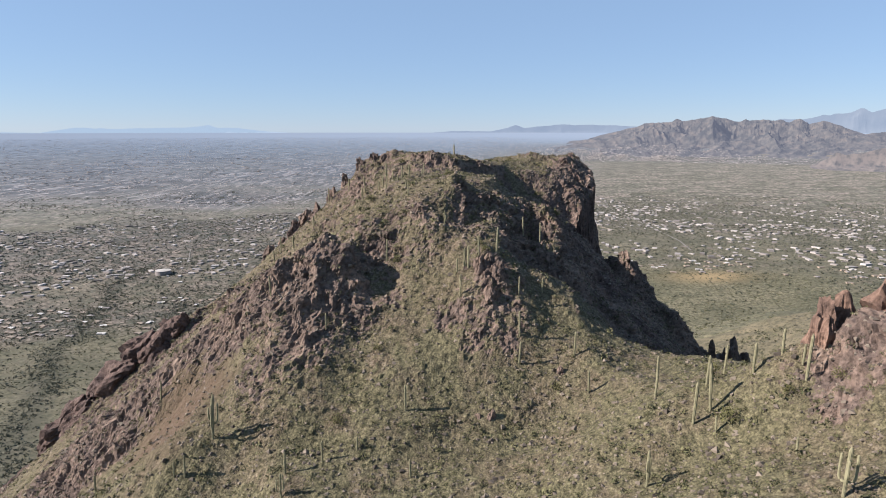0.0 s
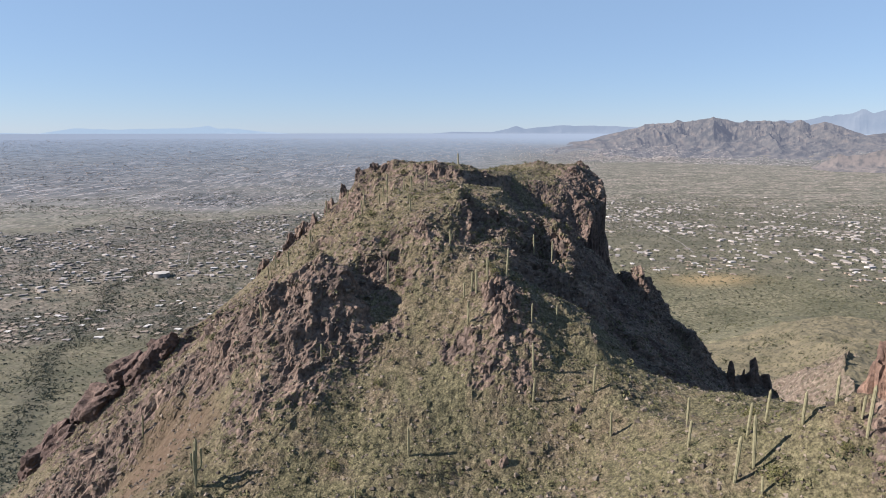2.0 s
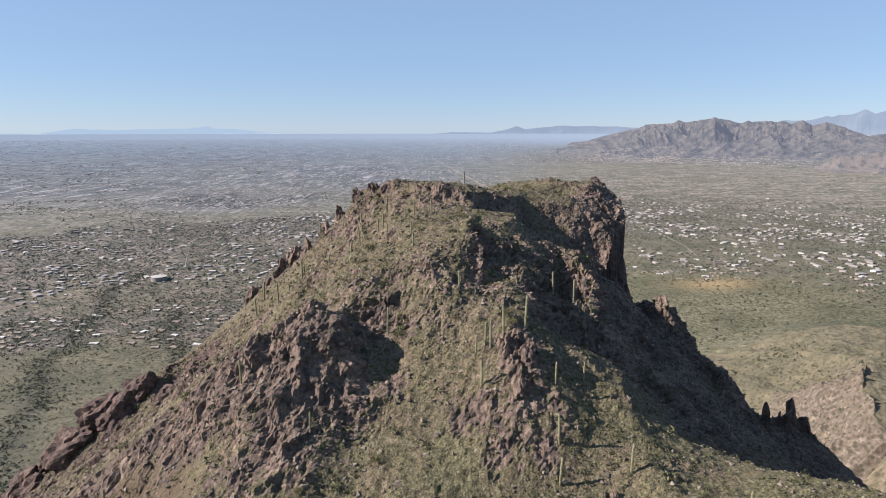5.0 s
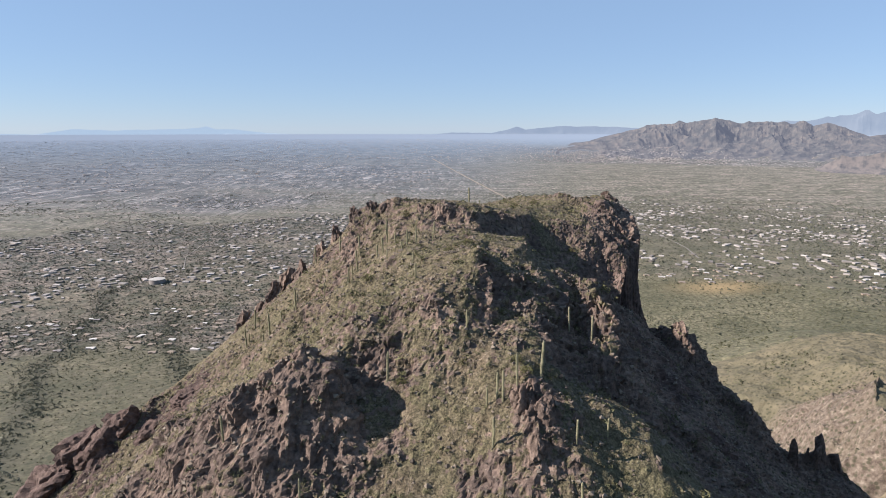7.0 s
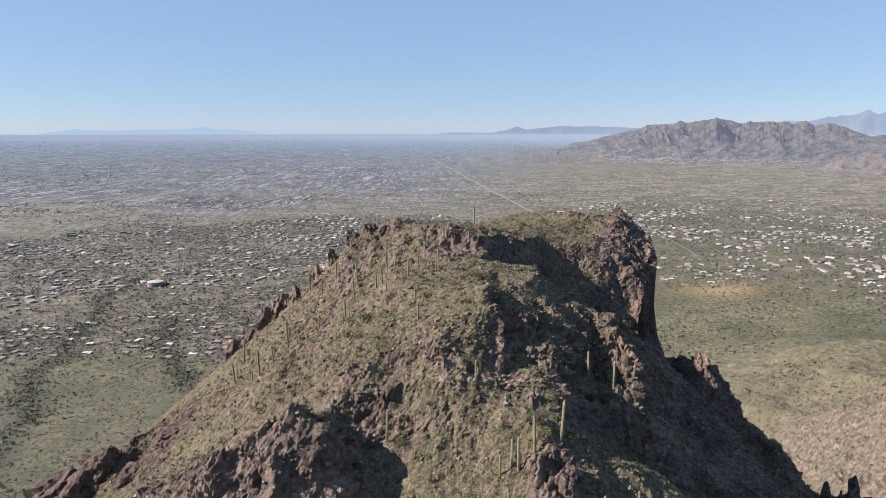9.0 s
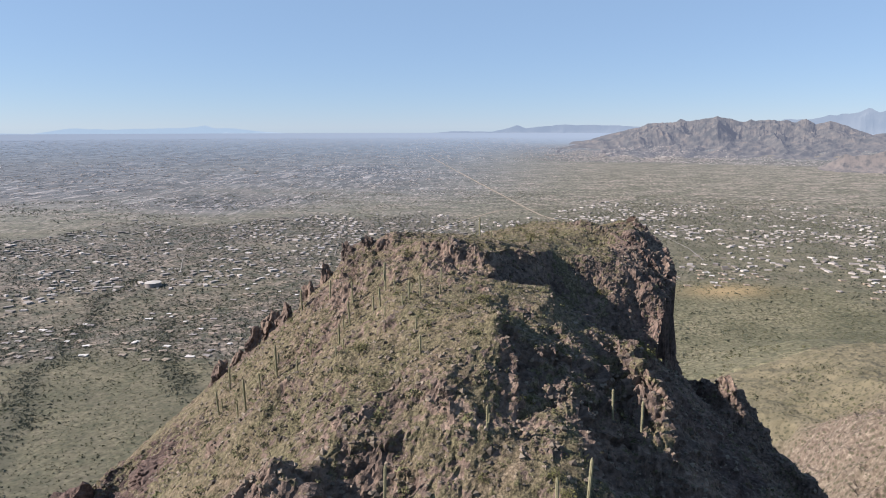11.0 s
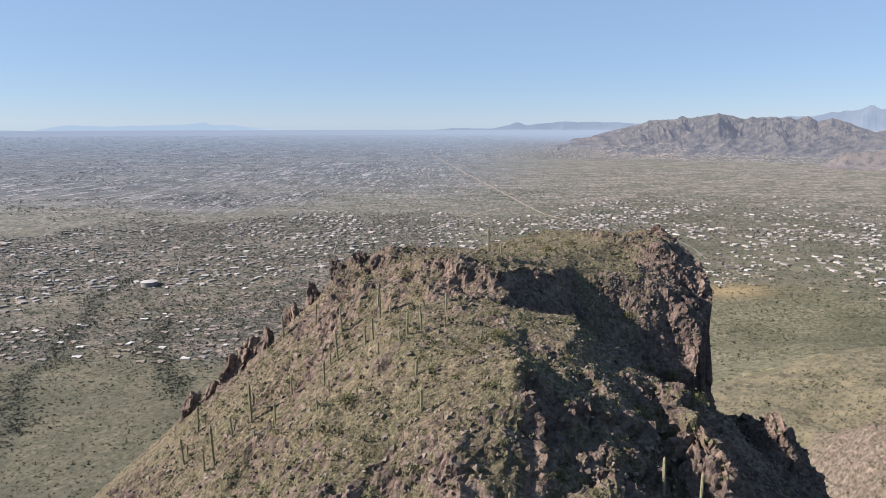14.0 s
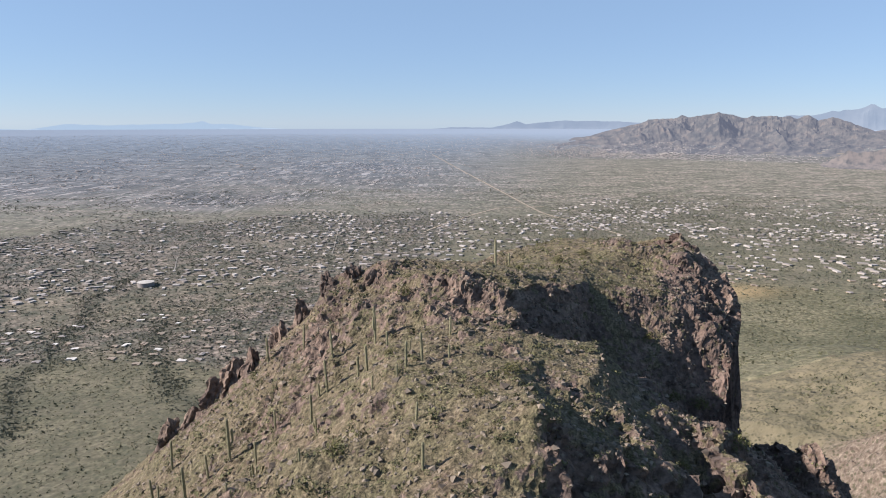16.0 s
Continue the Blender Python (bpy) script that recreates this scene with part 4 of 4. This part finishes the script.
for k, (x, y, rise, wide) in enumerate([(21.3, 108.8, 1.1, 1.6), (8.3, 101.3, 1.0, 1.3), (5.9, 101.8, 0.8, 1.1), (27.8, 171.5, 1.6, 1.9), (7.8, 127, 2.4, 2.4), (10.8, 125.5, 3.0, 2.6), (9.3, 121.5, 1.8, 2.2), (15.5, 126, 1.2, 1.6), (-18, 203, 0.9, 2.4), (-9, 198, 0.8, 1.8), (32, 236, 0.6, 2.0)]):
    low = float(ground_at(x, y))
    rock_mass("boulder", "large brown boulder bedded in the hillside", pose(x, y, low - 3, 0, 0, 37.0 * k), rise + 3, wide, wide * 0.85, ROCK, 260 + k, 0.4)


for k, (x, y, rise, wide) in enumerate([(-59, 209, 4.0, 3.4), (-54.5, 208, 3.0, 2.8), (-50, 208.5, 3.6, 3.2), (-46, 207.5, 4.2, 3.4), (-41.5, 207.5, 3.2, 2.8), (-36, 206.5, 3.4, 3.0), (-31, 206, 2.6, 2.4), (-26, 205.5, 2.2, 2.2), (-21, 205, 1.6, 2.0)]):
    low = float(ground_at(x, y))
    rock_mass("crest_crag", "jagged brown rock crag on the crest of the west spine", pose(x, y, low - 4, 0, 12, 23.0 * k), rise + 4, wide, wide * 0.8, ROCK, 290 + k, 0.4, 1.5)


# ---- saguaros ----
def ribbed(bm, path, radius, ribs=10):
    """A fluted column along a path of points, with a domed end."""
    rings = []
    for k, c in enumerate(path):
        c = Vector(c)
        d = (Vector(path[min(k + 1, len(path) - 1)]) - Vector(path[max(k - 1, 0)])).normalized()
        a = d.orthogonal().normalized() if abs(d.z) < 0.99 else Vector((1, 0, 0))
        b = d.cross(a)
        s = k / (len(path) - 1)
        r = radius * (0.82 + 0.3 * math.sin(min(s * 1.6, 1) * math.pi * 0.6)) * (1 if s < 0.9 else 0.75 if s < 0.99 else 0.3)
        rings.append([bm.verts.new(c + (a * math.cos(q) + b * math.sin(q)) * r * (1 if i % 2 else 0.84)) for i in range(ribs * 2) for q in (math.pi * i / ribs,)])
    for p, q in zip(rings[:-1], rings[1:]):
        for i in range(len(p)):
            bm.faces.new((p[i], p[(i + 1) % len(p)], q[(i + 1) % len(p)], q[i]))
    bm.faces.new(rings[-1])


def saguaro(arms, seed):
    """A saguaro five metres tall; arms are (height of the elbow, bearing, reach, rise)."""
    root = new("saguaro", None)
    r = random.Random(seed)
    bend = r.uniform(-0.12, 0.12)
    bm = bmesh.new()
    ribbed(bm, [(bend * (h / 5) ** 2, 0.4 * bend * math.sin(h), h - 0.25) for h in (0, 0.5, 1, 1.6, 2.3, 3, 3.7, 4.3, 4.8, 5.05, 5.25)], 0.20)
    part("trunk", bm, SAGUARO, root)
    for low, bearing, reach, rise in arms:
        c, s = math.cos(bearing), math.sin(bearing)
        bm = bmesh.new()
        ribbed(bm, [(c * q * reach, s * q * reach, low + h) for q, h in ((0.1, 0), (0.5, -0.05), (0.85, 0.1), (1, 0.4), (1.02, 0.4 + rise * 0.4), (1.0, 0.4 + rise * 0.8), (0.98, 0.4 + rise * 0.95), (0.98, 0.4 + rise))], 0.135, 8)
        part("arm", bm, SAGUARO, root)
    return root


PLAIN_S = ("tall green saguaro cactus with a single ribbed trunk", [])
KINDS = [PLAIN_S, PLAIN_S, ("green saguaro cactus with one raised arm", [(2.0, 0.4, 0.65, 1.3)]), ("green saguaro cactus with two raised arms", [(1.9, 0.1, 0.7, 1.5), (2.3, 3.3, 0.6, 1.1)]), ("old saguaro cactus with a cluster of raised arms", [(1.5, 0.0, 0.8, 2.2), (1.8, 2.1, 0.75, 1.7), (1.6, 3.6, 0.85, 2.4), (2.2, 5.0, 0.6, 1.0)])]
# x, y and height of each, slope by slope
WEST_SLOPE = [(-29.0, 194.9, 4.4), (-23.2, 183.4, 5.1), (-23.2, 188.5, 4.7), (-16.6, 187.3, 6.1), (-18.1, 179.4, 3.7), (-16.8, 178.7, 4.0), (-14.4, 183.6, 2.7), (-11.2, 172.6, 3.9), (-9.2, 174.1, 4.0), (-12.1, 170.3, 2.0), (-5.5, 181.7, 2.9), (-5.7, 174.0, 2.1), (-24.4, 177.6, 4.4), (-24.4, 183.4, 2.1), (-37.4, 181.8, 6.8), (-32.5, 178.2, 3.7), (-30.8, 182.7, 3.4), (-35.6, 197.6, 5.0), (-40.6, 181.4, 3.9), (-49.3, 189.1, 5.2), (-42.5, 177.8, 7.2), (-49.5, 182.7, 5.0), (-49.1, 183.4, 2.5), (-43.9, 177.2, 3.6), (-31.1, 172.6, 3.2), (-22.9, 173.6, 2.5), (-9.4, 160.7, 2.3), (-8.5, 153.1, 3.1), (-21.8, 159.3, 1.7), (-15.4, 172.1, 2.1), (-30.3, 160.6, 1.3), (-11.0, 178.6, 1.7)]
SUMMIT_AND_SADDLE = [(3.8, 218, 6.6), (7.0, 224, 3.2), (15.2, 123.0, 3.9), (20.3, 126.0, 3.1), (3.4, 122.6, 4.9), (14.6, 115.5, 4.9), (14.0, 110.8, 4.4), (24.3, 111.7, 4.8), (25.2, 103.3, 4.5), (35.8, 100.2, 4.6), (32.7, 91.8, 4.3), (35.1, 83.0, 6.8), (37.8, 83.9, 7.1), (39.0, 88.5, 4.8), (42.8, 91.3, 4.7), (43.8, 84.6, 4.6), (47.2, 83.9, 4.1), (47.8, 78.7, 6.3), (48.1, 80.4, 2.9), (37.1, 80.1, 2.6), (26.6, 75.7, 5.4), (40.5, 58.4, 5.6), (42.5, 70.3, 2.3)]
FRONT_SLOPE = [(-39.6, 101.2, 8.4), (-6.5, 102.3, 4.9), (-19.7, 94.8, 3.8), (-25.2, 92.6, 3.9), (-24.7, 87.9, 4.1), (-42.6, 95.7, 4.3), (-44.4, 95.8, 3.1), (-63.1, 104.9, 4.9), (-5.1, 90.8, 3.2), (-14.1, 96.0, 2.5), (-58.8, 124.0, 4.8), (-35.2, 125.6, 4.3), (-22.8, 118.3, 3.2), (-12.3, 135.3, 5.1), (0.3, 140.2, 3.9), (19.4, 151.3, 4.7), (23.3, 150.3, 4.6), (11.2, 130.9, 6.3), (7.5, 129.5, 5.2), (4.4, 128.2, 4.2), (5.2, 127.6, 5.0), (2.9, 127.9, 3.1)]
MODELS = [saguaro(arms, 300 + k) for k, (label, arms) in enumerate(KINDS)]
CLUSTERED = {(-39.6, 101.2): 4, (40.5, 58.4): 4, (26.6, 75.7): 3, (-24.7, 87.9): 4, (-31.1, 172.6): 3}
free = set(range(len(MODELS)))
for k, (x, y, tall) in enumerate(WEST_SLOPE + SUMMIT_AND_SADDLE + FRONT_SLOPE):
    kind = CLUSTERED.get((x, y), 2 if k % 11 == 3 else k % 2)
    m = pose(x, y, float(ground_at(x, y)) - 0.1, 2.5 * math.sin(5 * k), 2.5 * math.cos(3 * k), 77 * k) @ Matrix.Diagonal((0.88 * (tall / 5.1) ** 0.4, 0.88 * (tall / 5.1) ** 0.4, tall / 5.1, 1))
    if kind in free:
        free.discard(kind)
        ob = MODELS[kind]
        ob.matrix_world = m
    else:
        o = MODELS[kind]
        keep = o.scale.copy()
        o.scale = (1, 1, 1)
        ob = copy_thing(o, m)
        o.scale = keep
    tagged(ob, KINDS[kind][0], "cactus", "saguaros on the hill")


# ---- larger bushes on the hill ----
def bush(seed):
    root = new("palo_verde_bush", None)
    r = random.Random(seed)
    bm = bmesh.new()
    for k in range(5):
        a, b = r.uniform(0, 6.28), r.uniform(0.3, 0.6)
        ribbed(bm, [(0, 0, -0.2), (b * 0.3 * math.cos(a), b * 0.3 * math.sin(a), 0.3), (b * math.cos(a), b * math.sin(a), 0.8)], 0.035, 4)
    part("stems", bm, WOOD, root)
    v, f = leaf_clump(420, 1.0, 1.15, 0.06, seed)
    crown = new("crown", mesh_of("crown", v + (0, 0, 0.12), f, BUSH, (("tint", np.random.default_rng(seed).uniform(0.1, 1, len(v))),)))
    crown.parent = root
    return root


BUSHES = [bush(400 + k) for k in range(4)]
SPOTS = [(-18.4, 101.6, 1.7), (39.0, 80.5, 2.0), (44, 98, 1.8), (20.2, 106.2, 1.2), (-23.0, 110.3, 1.1), (-12.5, 115.4, 1.2), (45.4, 78.4, 1.1), (50.2, 75.8, 1.3), (8.0, 133.9, 1.2), (-9.9, 134.3, 1.2), (8.9, 130.8, 1.5), (-0.3, 135.4, 1.0), (-46.5, 130.1, 1.2), (6.8, 146.9, 1.1), (37.7, 199.1, 1.9), (-18.1, 158.9, 1.5), (-12.7, 196.1, 1.6), (-13.8, 180.4, 1.1), (1.5, 167.7, 1.4), (-2.4, 162.6, 1.1), (32.9, 198.1, 1.6), (30.4, 170.5, 1.8), (20.6, 162.8, 1.0), (30.5, 205.4, 1.3), (15.6, 198, 0.8), (17.5, 227.1, 1.8), (-2, 225, 1.7), (9, 221, 1.4), (24, 232, 1.5)]
for k, (x, y, size) in enumerate(SPOTS):
    m = pose(x, y, float(ground_at(x, y)) - 0.1, 0, 0, 61 * k) @ Matrix.Diagonal((size, size, size * 0.85, 1))
    if k < 4:
        ob = BUSHES[k]
        ob.matrix_world = m
    else:
        o = BUSHES[k % 4]
        keep = o.scale.copy()
        o.scale = (1, 1, 1)
        ob = copy_thing(o, m)
        o.scale = keep
    tagged(ob, "rounded yellow-green palo verde bush on the slope", "bush", "bushes on the hill")


# ---- the valley: houses, trees, brush, roads ----
def land_at(x, y):
    return hill(x, y) + 1.5 * fbm(x, y, 0 * x, 120, 3, 23)


def house_spots():
    pitch = 27.0
    gx, gy = np.meshgrid(np.arange(-2200, 2300, pitch), np.arange(700, 3200, pitch))
    x, y = gx.ravel() + RNG.uniform(-9, 9, gx.size), gy.ravel() + RNG.uniform(-9, 9, gx.size)
    ok = (RNG.uniform(0, 1, x.size) < 1.0 * house_chance(x, y) * smooth(-0.4, 0.3, fbm(x, y, 0 * x, 120, 3, 511))) & (np.abs(bearing_of(x, y)) < 42)
    return x[ok], y[ok]


def slab_bm(bm, x0, x1, y0, y1, z0, z1):
    v = [bm.verts.new((x, y, z)) for z in (z0, z1) for x, y in ((x0, y0), (x1, y0), (x1, y1), (x0, y1))]
    for q in ((0, 3, 2, 1), (4, 5, 6, 7), (0, 1, 5, 4), (1, 2, 6, 5), (2, 3, 7, 6), (3, 0, 4, 7)):
        bm.faces.new([v[i] for i in q])


def house(long, deep, wing, pitched, roof_material, wall_material):
    """A low desert house: walls, a roof with eaves, and a wing."""
    root = new("house", None)
    bm = bmesh.new()
    slab_bm(bm, -long / 2, long / 2, -deep / 2, deep / 2, -2, 2.7)
    slab_bm(bm, long / 2 - wing, long / 2 - 0.4, -deep / 2 - wing, -deep / 2 + 0.2, -2, 2.4)
    part("wall", bm, wall_material, root)
    bm = bmesh.new()
    if pitched:
        a = [bm.verts.new((sx * (long / 2 + 0.7), sy * (deep / 2 + 0.7), 2.7)) for sx, sy in ((-1, -1), (1, -1), (1, 1), (-1, 1))]
        r = [bm.verts.new((sx * (long / 2 - deep / 3), 0, 2.7 + deep * 0.15)) for sx in (-1, 1)]
        for q in ((a[0], a[1], r[1], r[0]), (a[1], a[2], r[1]), (a[2], a[3], r[0], r[1]), (a[3], a[0], r[0]), tuple(reversed(a))):
            bm.faces.new(q)
    else:
        slab_bm(bm, -long / 2 - 0.3, long / 2 + 0.3, -deep / 2 - 0.3, deep / 2 + 0.3, 2.7, 3.2)
    slab_bm(bm, long / 2 - wing - 0.3, long / 2 - 0.1, -deep / 2 - wing - 0.3, -deep / 2 - (0.8 if pitched else 0.35), 2.4, 2.8)
    part("roof", bm, roof_material, root)
    return root


HOUSES = [("low house with a flat white roof", house(14, 9, 4, False, WHITE, STUCCO)), ("long low house with a white roof", house(18, 8, 5, False, WHITE, WHITEWALL)), ("low stucco house with a tan hipped roof", house(14, 9, 5, True, TAN, STUCCO)), ("stucco house with a grey hipped roof", house(15, 9, 5, True, GREY, STUCCO)), ("small pale house with a flat roof", house(10, 7, 3, False, WHITE, STUCCO)), ("low house with a tan flat roof", house(15, 9, 5, False, TAN, STUCCO))]
hx, hy = house_spots()
order = np.argsort(np.hypot(hx, hy))
used = set()
for k in order[:290]:
    kind = int(RNG.choice(6, p=[0.12, 0.09, 0.25, 0.24, 0.12, 0.18]))
    m = pose(hx[k], hy[k], float(land_at(hx[k : k + 1], hy[k : k + 1])[0]) - 0.2, 0, 0, RNG.choice([0, 90, 180, 12, -9, 25]) + RNG.uniform(-5, 5))
    if kind not in used:
        used.add(kind)
        ob = HOUSES[kind][1]
        ob.matrix_world = m @ Matrix.Scale(0.74, 4)
    else:
        ob = copy_thing(HOUSES[kind][1], m)
    tagged(ob, HOUSES[kind][0] + " among desert brush", "house", "houses in the valley")


def box_proto(long, deep, tall):
    v = np.array([(x * long / 2, y * deep / 2, z) for z in (-2, tall) for x, y in ((-1, -1), (1, -1), (1, 1), (-1, 1))])
    f = np.array([(4, 5, 6), (4, 6, 7), (0, 1, 5), (0, 5, 4), (1, 2, 6), (1, 6, 5), (2, 3, 7), (2, 7, 6), (3, 0, 4), (3, 4, 7)])
    return v, f


rest = order[290:]
places = np.stack([hx[rest], hy[rest], land_at(hx[rest], hy[rest])], -1)
BOXES = [box_proto(19, 11, 4), box_proto(25, 10, 3.8), box_proto(13, 9, 4), box_proto(22, 14, 4.5)]
scatter("distant_houses", "scattered low houses with pale and tan roofs", "house", BOXES, drawn_in(places), RNG.uniform(0.45, 0.88, len(places)), ROOFS, RNG.uniform(0, 1, len(places)) ** 1.1)


def suburb_spots(count):
    b, r = np.radians(RNG.uniform(-42, 40, count)), RNG.uniform(2600**0.45, 22000**0.45, count) ** (1 / 0.45)
    x, y = EYE0[0] + r * np.sin(b), EYE0[1] + r * np.cos(b)
    ok = RNG.uniform(0, 1, count) < town_at(x, y)
    return x[ok], y[ok]


FLAT = [box_proto(26, 14, 2.6), box_proto(34, 14, 2.4), box_proto(20, 13, 2.6), box_proto(30, 20, 3.0)]
sx, sy = suburb_spots(42000)
raw = np.stack([sx, sy, plain(sx, sy)], -1)
placed = drawn_in(raw)
shrink = np.hypot(placed[:, 0] - EYE0[0], placed[:, 1] - EYE0[1]) / np.hypot(sx - EYE0[0], sy - EYE0[1])
scatter("suburb_houses", "dense distant suburb of small pale roofs", "house", FLAT, placed, shrink * RNG.choice([0.3, 0.42, 0.58, 1.0], len(sx), p=[0.42, 0.4, 0.17, 0.01]), ROOFS, RNG.uniform(0.2, 1, len(sx)))
# the settlement climbs the foot of the near range
bb, qq, ranged = NEAR_RANGE
chance = np.exp(-(((bb - 16.5) / 6.0) ** 2)) * smooth(0.02, 0.12, qq) * smooth(0.62 - 0.012 * (bb - 12), 0.3, qq) * (0.5 + 0.8 * fbm(ranged[..., 0], ranged[..., 1], 0 * bb, 90, 3, 88))
foot = ranged[RNG.uniform(0, 1, bb.shape) < 0.85 * chance]
foot = foot + np.stack([RNG.uniform(-3, 3, len(foot)), RNG.uniform(-3, 3, len(foot)), np.full(len(foot), 0.2)], -1)
scatter("foothill_houses", "far settlement of white houses before the mountains", "house", FLAT, foot, RNG.uniform(0.17, 0.32, len(foot)), ROOFS, RNG.uniform(0.6, 1, len(foot)))


def fan_spots(count, r0, r1, keep):
    b, r = np.radians(RNG.uniform(-41, 41, count)), np.sqrt(RNG.uniform(r0**2, r1**2, count))
    x, y = EYE0[0] + r * np.sin(b), EYE0[1] + r * np.cos(b)
    ok = RNG.uniform(0, 1, count) < keep(x, y)
    return np.stack([x[ok], y[ok], land_at(x[ok], y[ok])], -1)


FAR_LEAVES = [leaf_clump(6, 0.9, 0.8, 0.6, 60 + k) for k in range(6)]
spots = fan_spots(66000, 420, 1350, lambda x, y: np.clip(0.58 + 0.5 * fbm(x, y, 0 * x, 90, 3, 61), 0, 1))
scatter("desert_brush", "creosote brush dotted over the desert floor", "brush", FAR_LEAVES, spots, np.clip(RNG.lognormal(-0.3, 0.35, len(spots)), 0.35, 1.8), BRUSH, RNG.uniform(0, 1, len(spots)))
spots = fan_spots(100000, 900, 3300, lambda x, y: np.clip(0.14 + 0.8 * house_chance(x, y) + 0.45 * fbm(x, y, 0 * x, 150, 3, 63), 0, 1))
scatter("valley_trees", "dark mesquite and palo verde trees between the houses", "tree", FAR_LEAVES, drawn_in(spots), RNG.uniform(1.2, 2.6, len(spots)), TREES, RNG.uniform(0, 1, len(spots)))


def along(line, count, wide):
    pts = np.array(line, float)
    d = np.concatenate([[0], np.cumsum(np.hypot(*np.diff(pts, axis=0).T))])
    s = RNG.uniform(0, d[-1], count)
    x, y = np.interp(s, d, pts[:, 0]), np.interp(s, d, pts[:, 1])
    wob = 14 * np.sin(s / 37) + 9 * np.sin(s / 17 + 1)
    x, y = x + wob + RNG.normal(0, wide, count), y + RNG.normal(0, wide, count)
    return np.stack([x, y, land_at(x, y)], -1)


for line, count, wide in zip(WASHES, (2600, 900), (12, 10)):
    spots = along(line, count, wide)
    scatter("wash_trees", "dark green trees lining a dry wash", "tree", FAR_LEAVES, spots, RNG.uniform(0.8, 1.9, len(spots)), TREES, RNG.uniform(0.3, 1.0, len(spots)))


def road(name, label, line, wide, material=TRACK):
    """A ribbon laid on the land along a line of plan points."""
    pts = np.array(line, float)
    d = np.concatenate([[0], np.cumsum(np.hypot(*np.diff(pts, axis=0).T))])
    s = np.arange(0, d[-1], 25.0)
    x, y = np.interp(s, d, pts[:, 0]), np.interp(s, d, pts[:, 1])
    tx, ty = np.gradient(x), np.gradient(y)
    n = np.hypot(tx, ty)
    ox, oy = -ty / n * wide / 2, tx / n * wide / 2
    p = np.concatenate([np.stack([x + k * ox, y + k * oy, land_at(x + k * ox, y + k * oy) + 1.0], -1) for k in (-1, 1)])
    c = len(x)
    f = np.array([(i, i + 1, c + i + 1, c + i) for i in range(c - 1)])
    me = mesh_of(name, drawn_in(p), f[:, ::-1], material)
    tagged(new(name, me), label, "road", kind="structure")


road("road_main", "straight pale dirt road crossing the desert valley", [(520, 1850), (360, 2390), (120, 4700), (-120, 7100)], 9)
road("road_bend", "pale dirt track curving over the desert", [(-60, 2000), (-10, 2130), (90, 2330), (210, 2540), (420, 2600)], 8)
road("road_east", "dirt road between scattered houses", [(690, 2830), (650, 2350), (640, 1965), (625, 1650), (600, 1500)], 4, STREET)
road("road_west", "grey street running through the suburb", [(-640, 1560), (-690, 1700), (-760, 2350), (-800, 2900)], 2.6, STREET)
road("road_middle", "narrow street between suburban houses", [(-290, 1700), (-330, 2050), (-360, 2390)], 2.6, STREET)


# ---- water tank ----
def water_tank(x, y):
    root = new("water_tank", None)
    bm = bmesh.new()
    bmesh.ops.create_cone(bm, cap_ends=True, segments=48, radius1=17, radius2=17, depth=11, matrix=Matrix.Translation((0, 0, 4)))
    part("shell", bm, GREY, root)
    bm = bmesh.new()
    bmesh.ops.create_cone(bm, cap_ends=True, segments=48, radius1=17.4, radius2=1.0, depth=1.6, matrix=Matrix.Translation((0, 0, 10.3)))
    part("roof", bm, TANKROOF, root, "shallow cone roof of pale metal")
    root.matrix_world = pose(x, y, float(land_at(np.array([x]), np.array([y]))[0]))
    tagged(root, "round pale water tank beside the suburb", "water tank")


water_tank(-648, 1432)
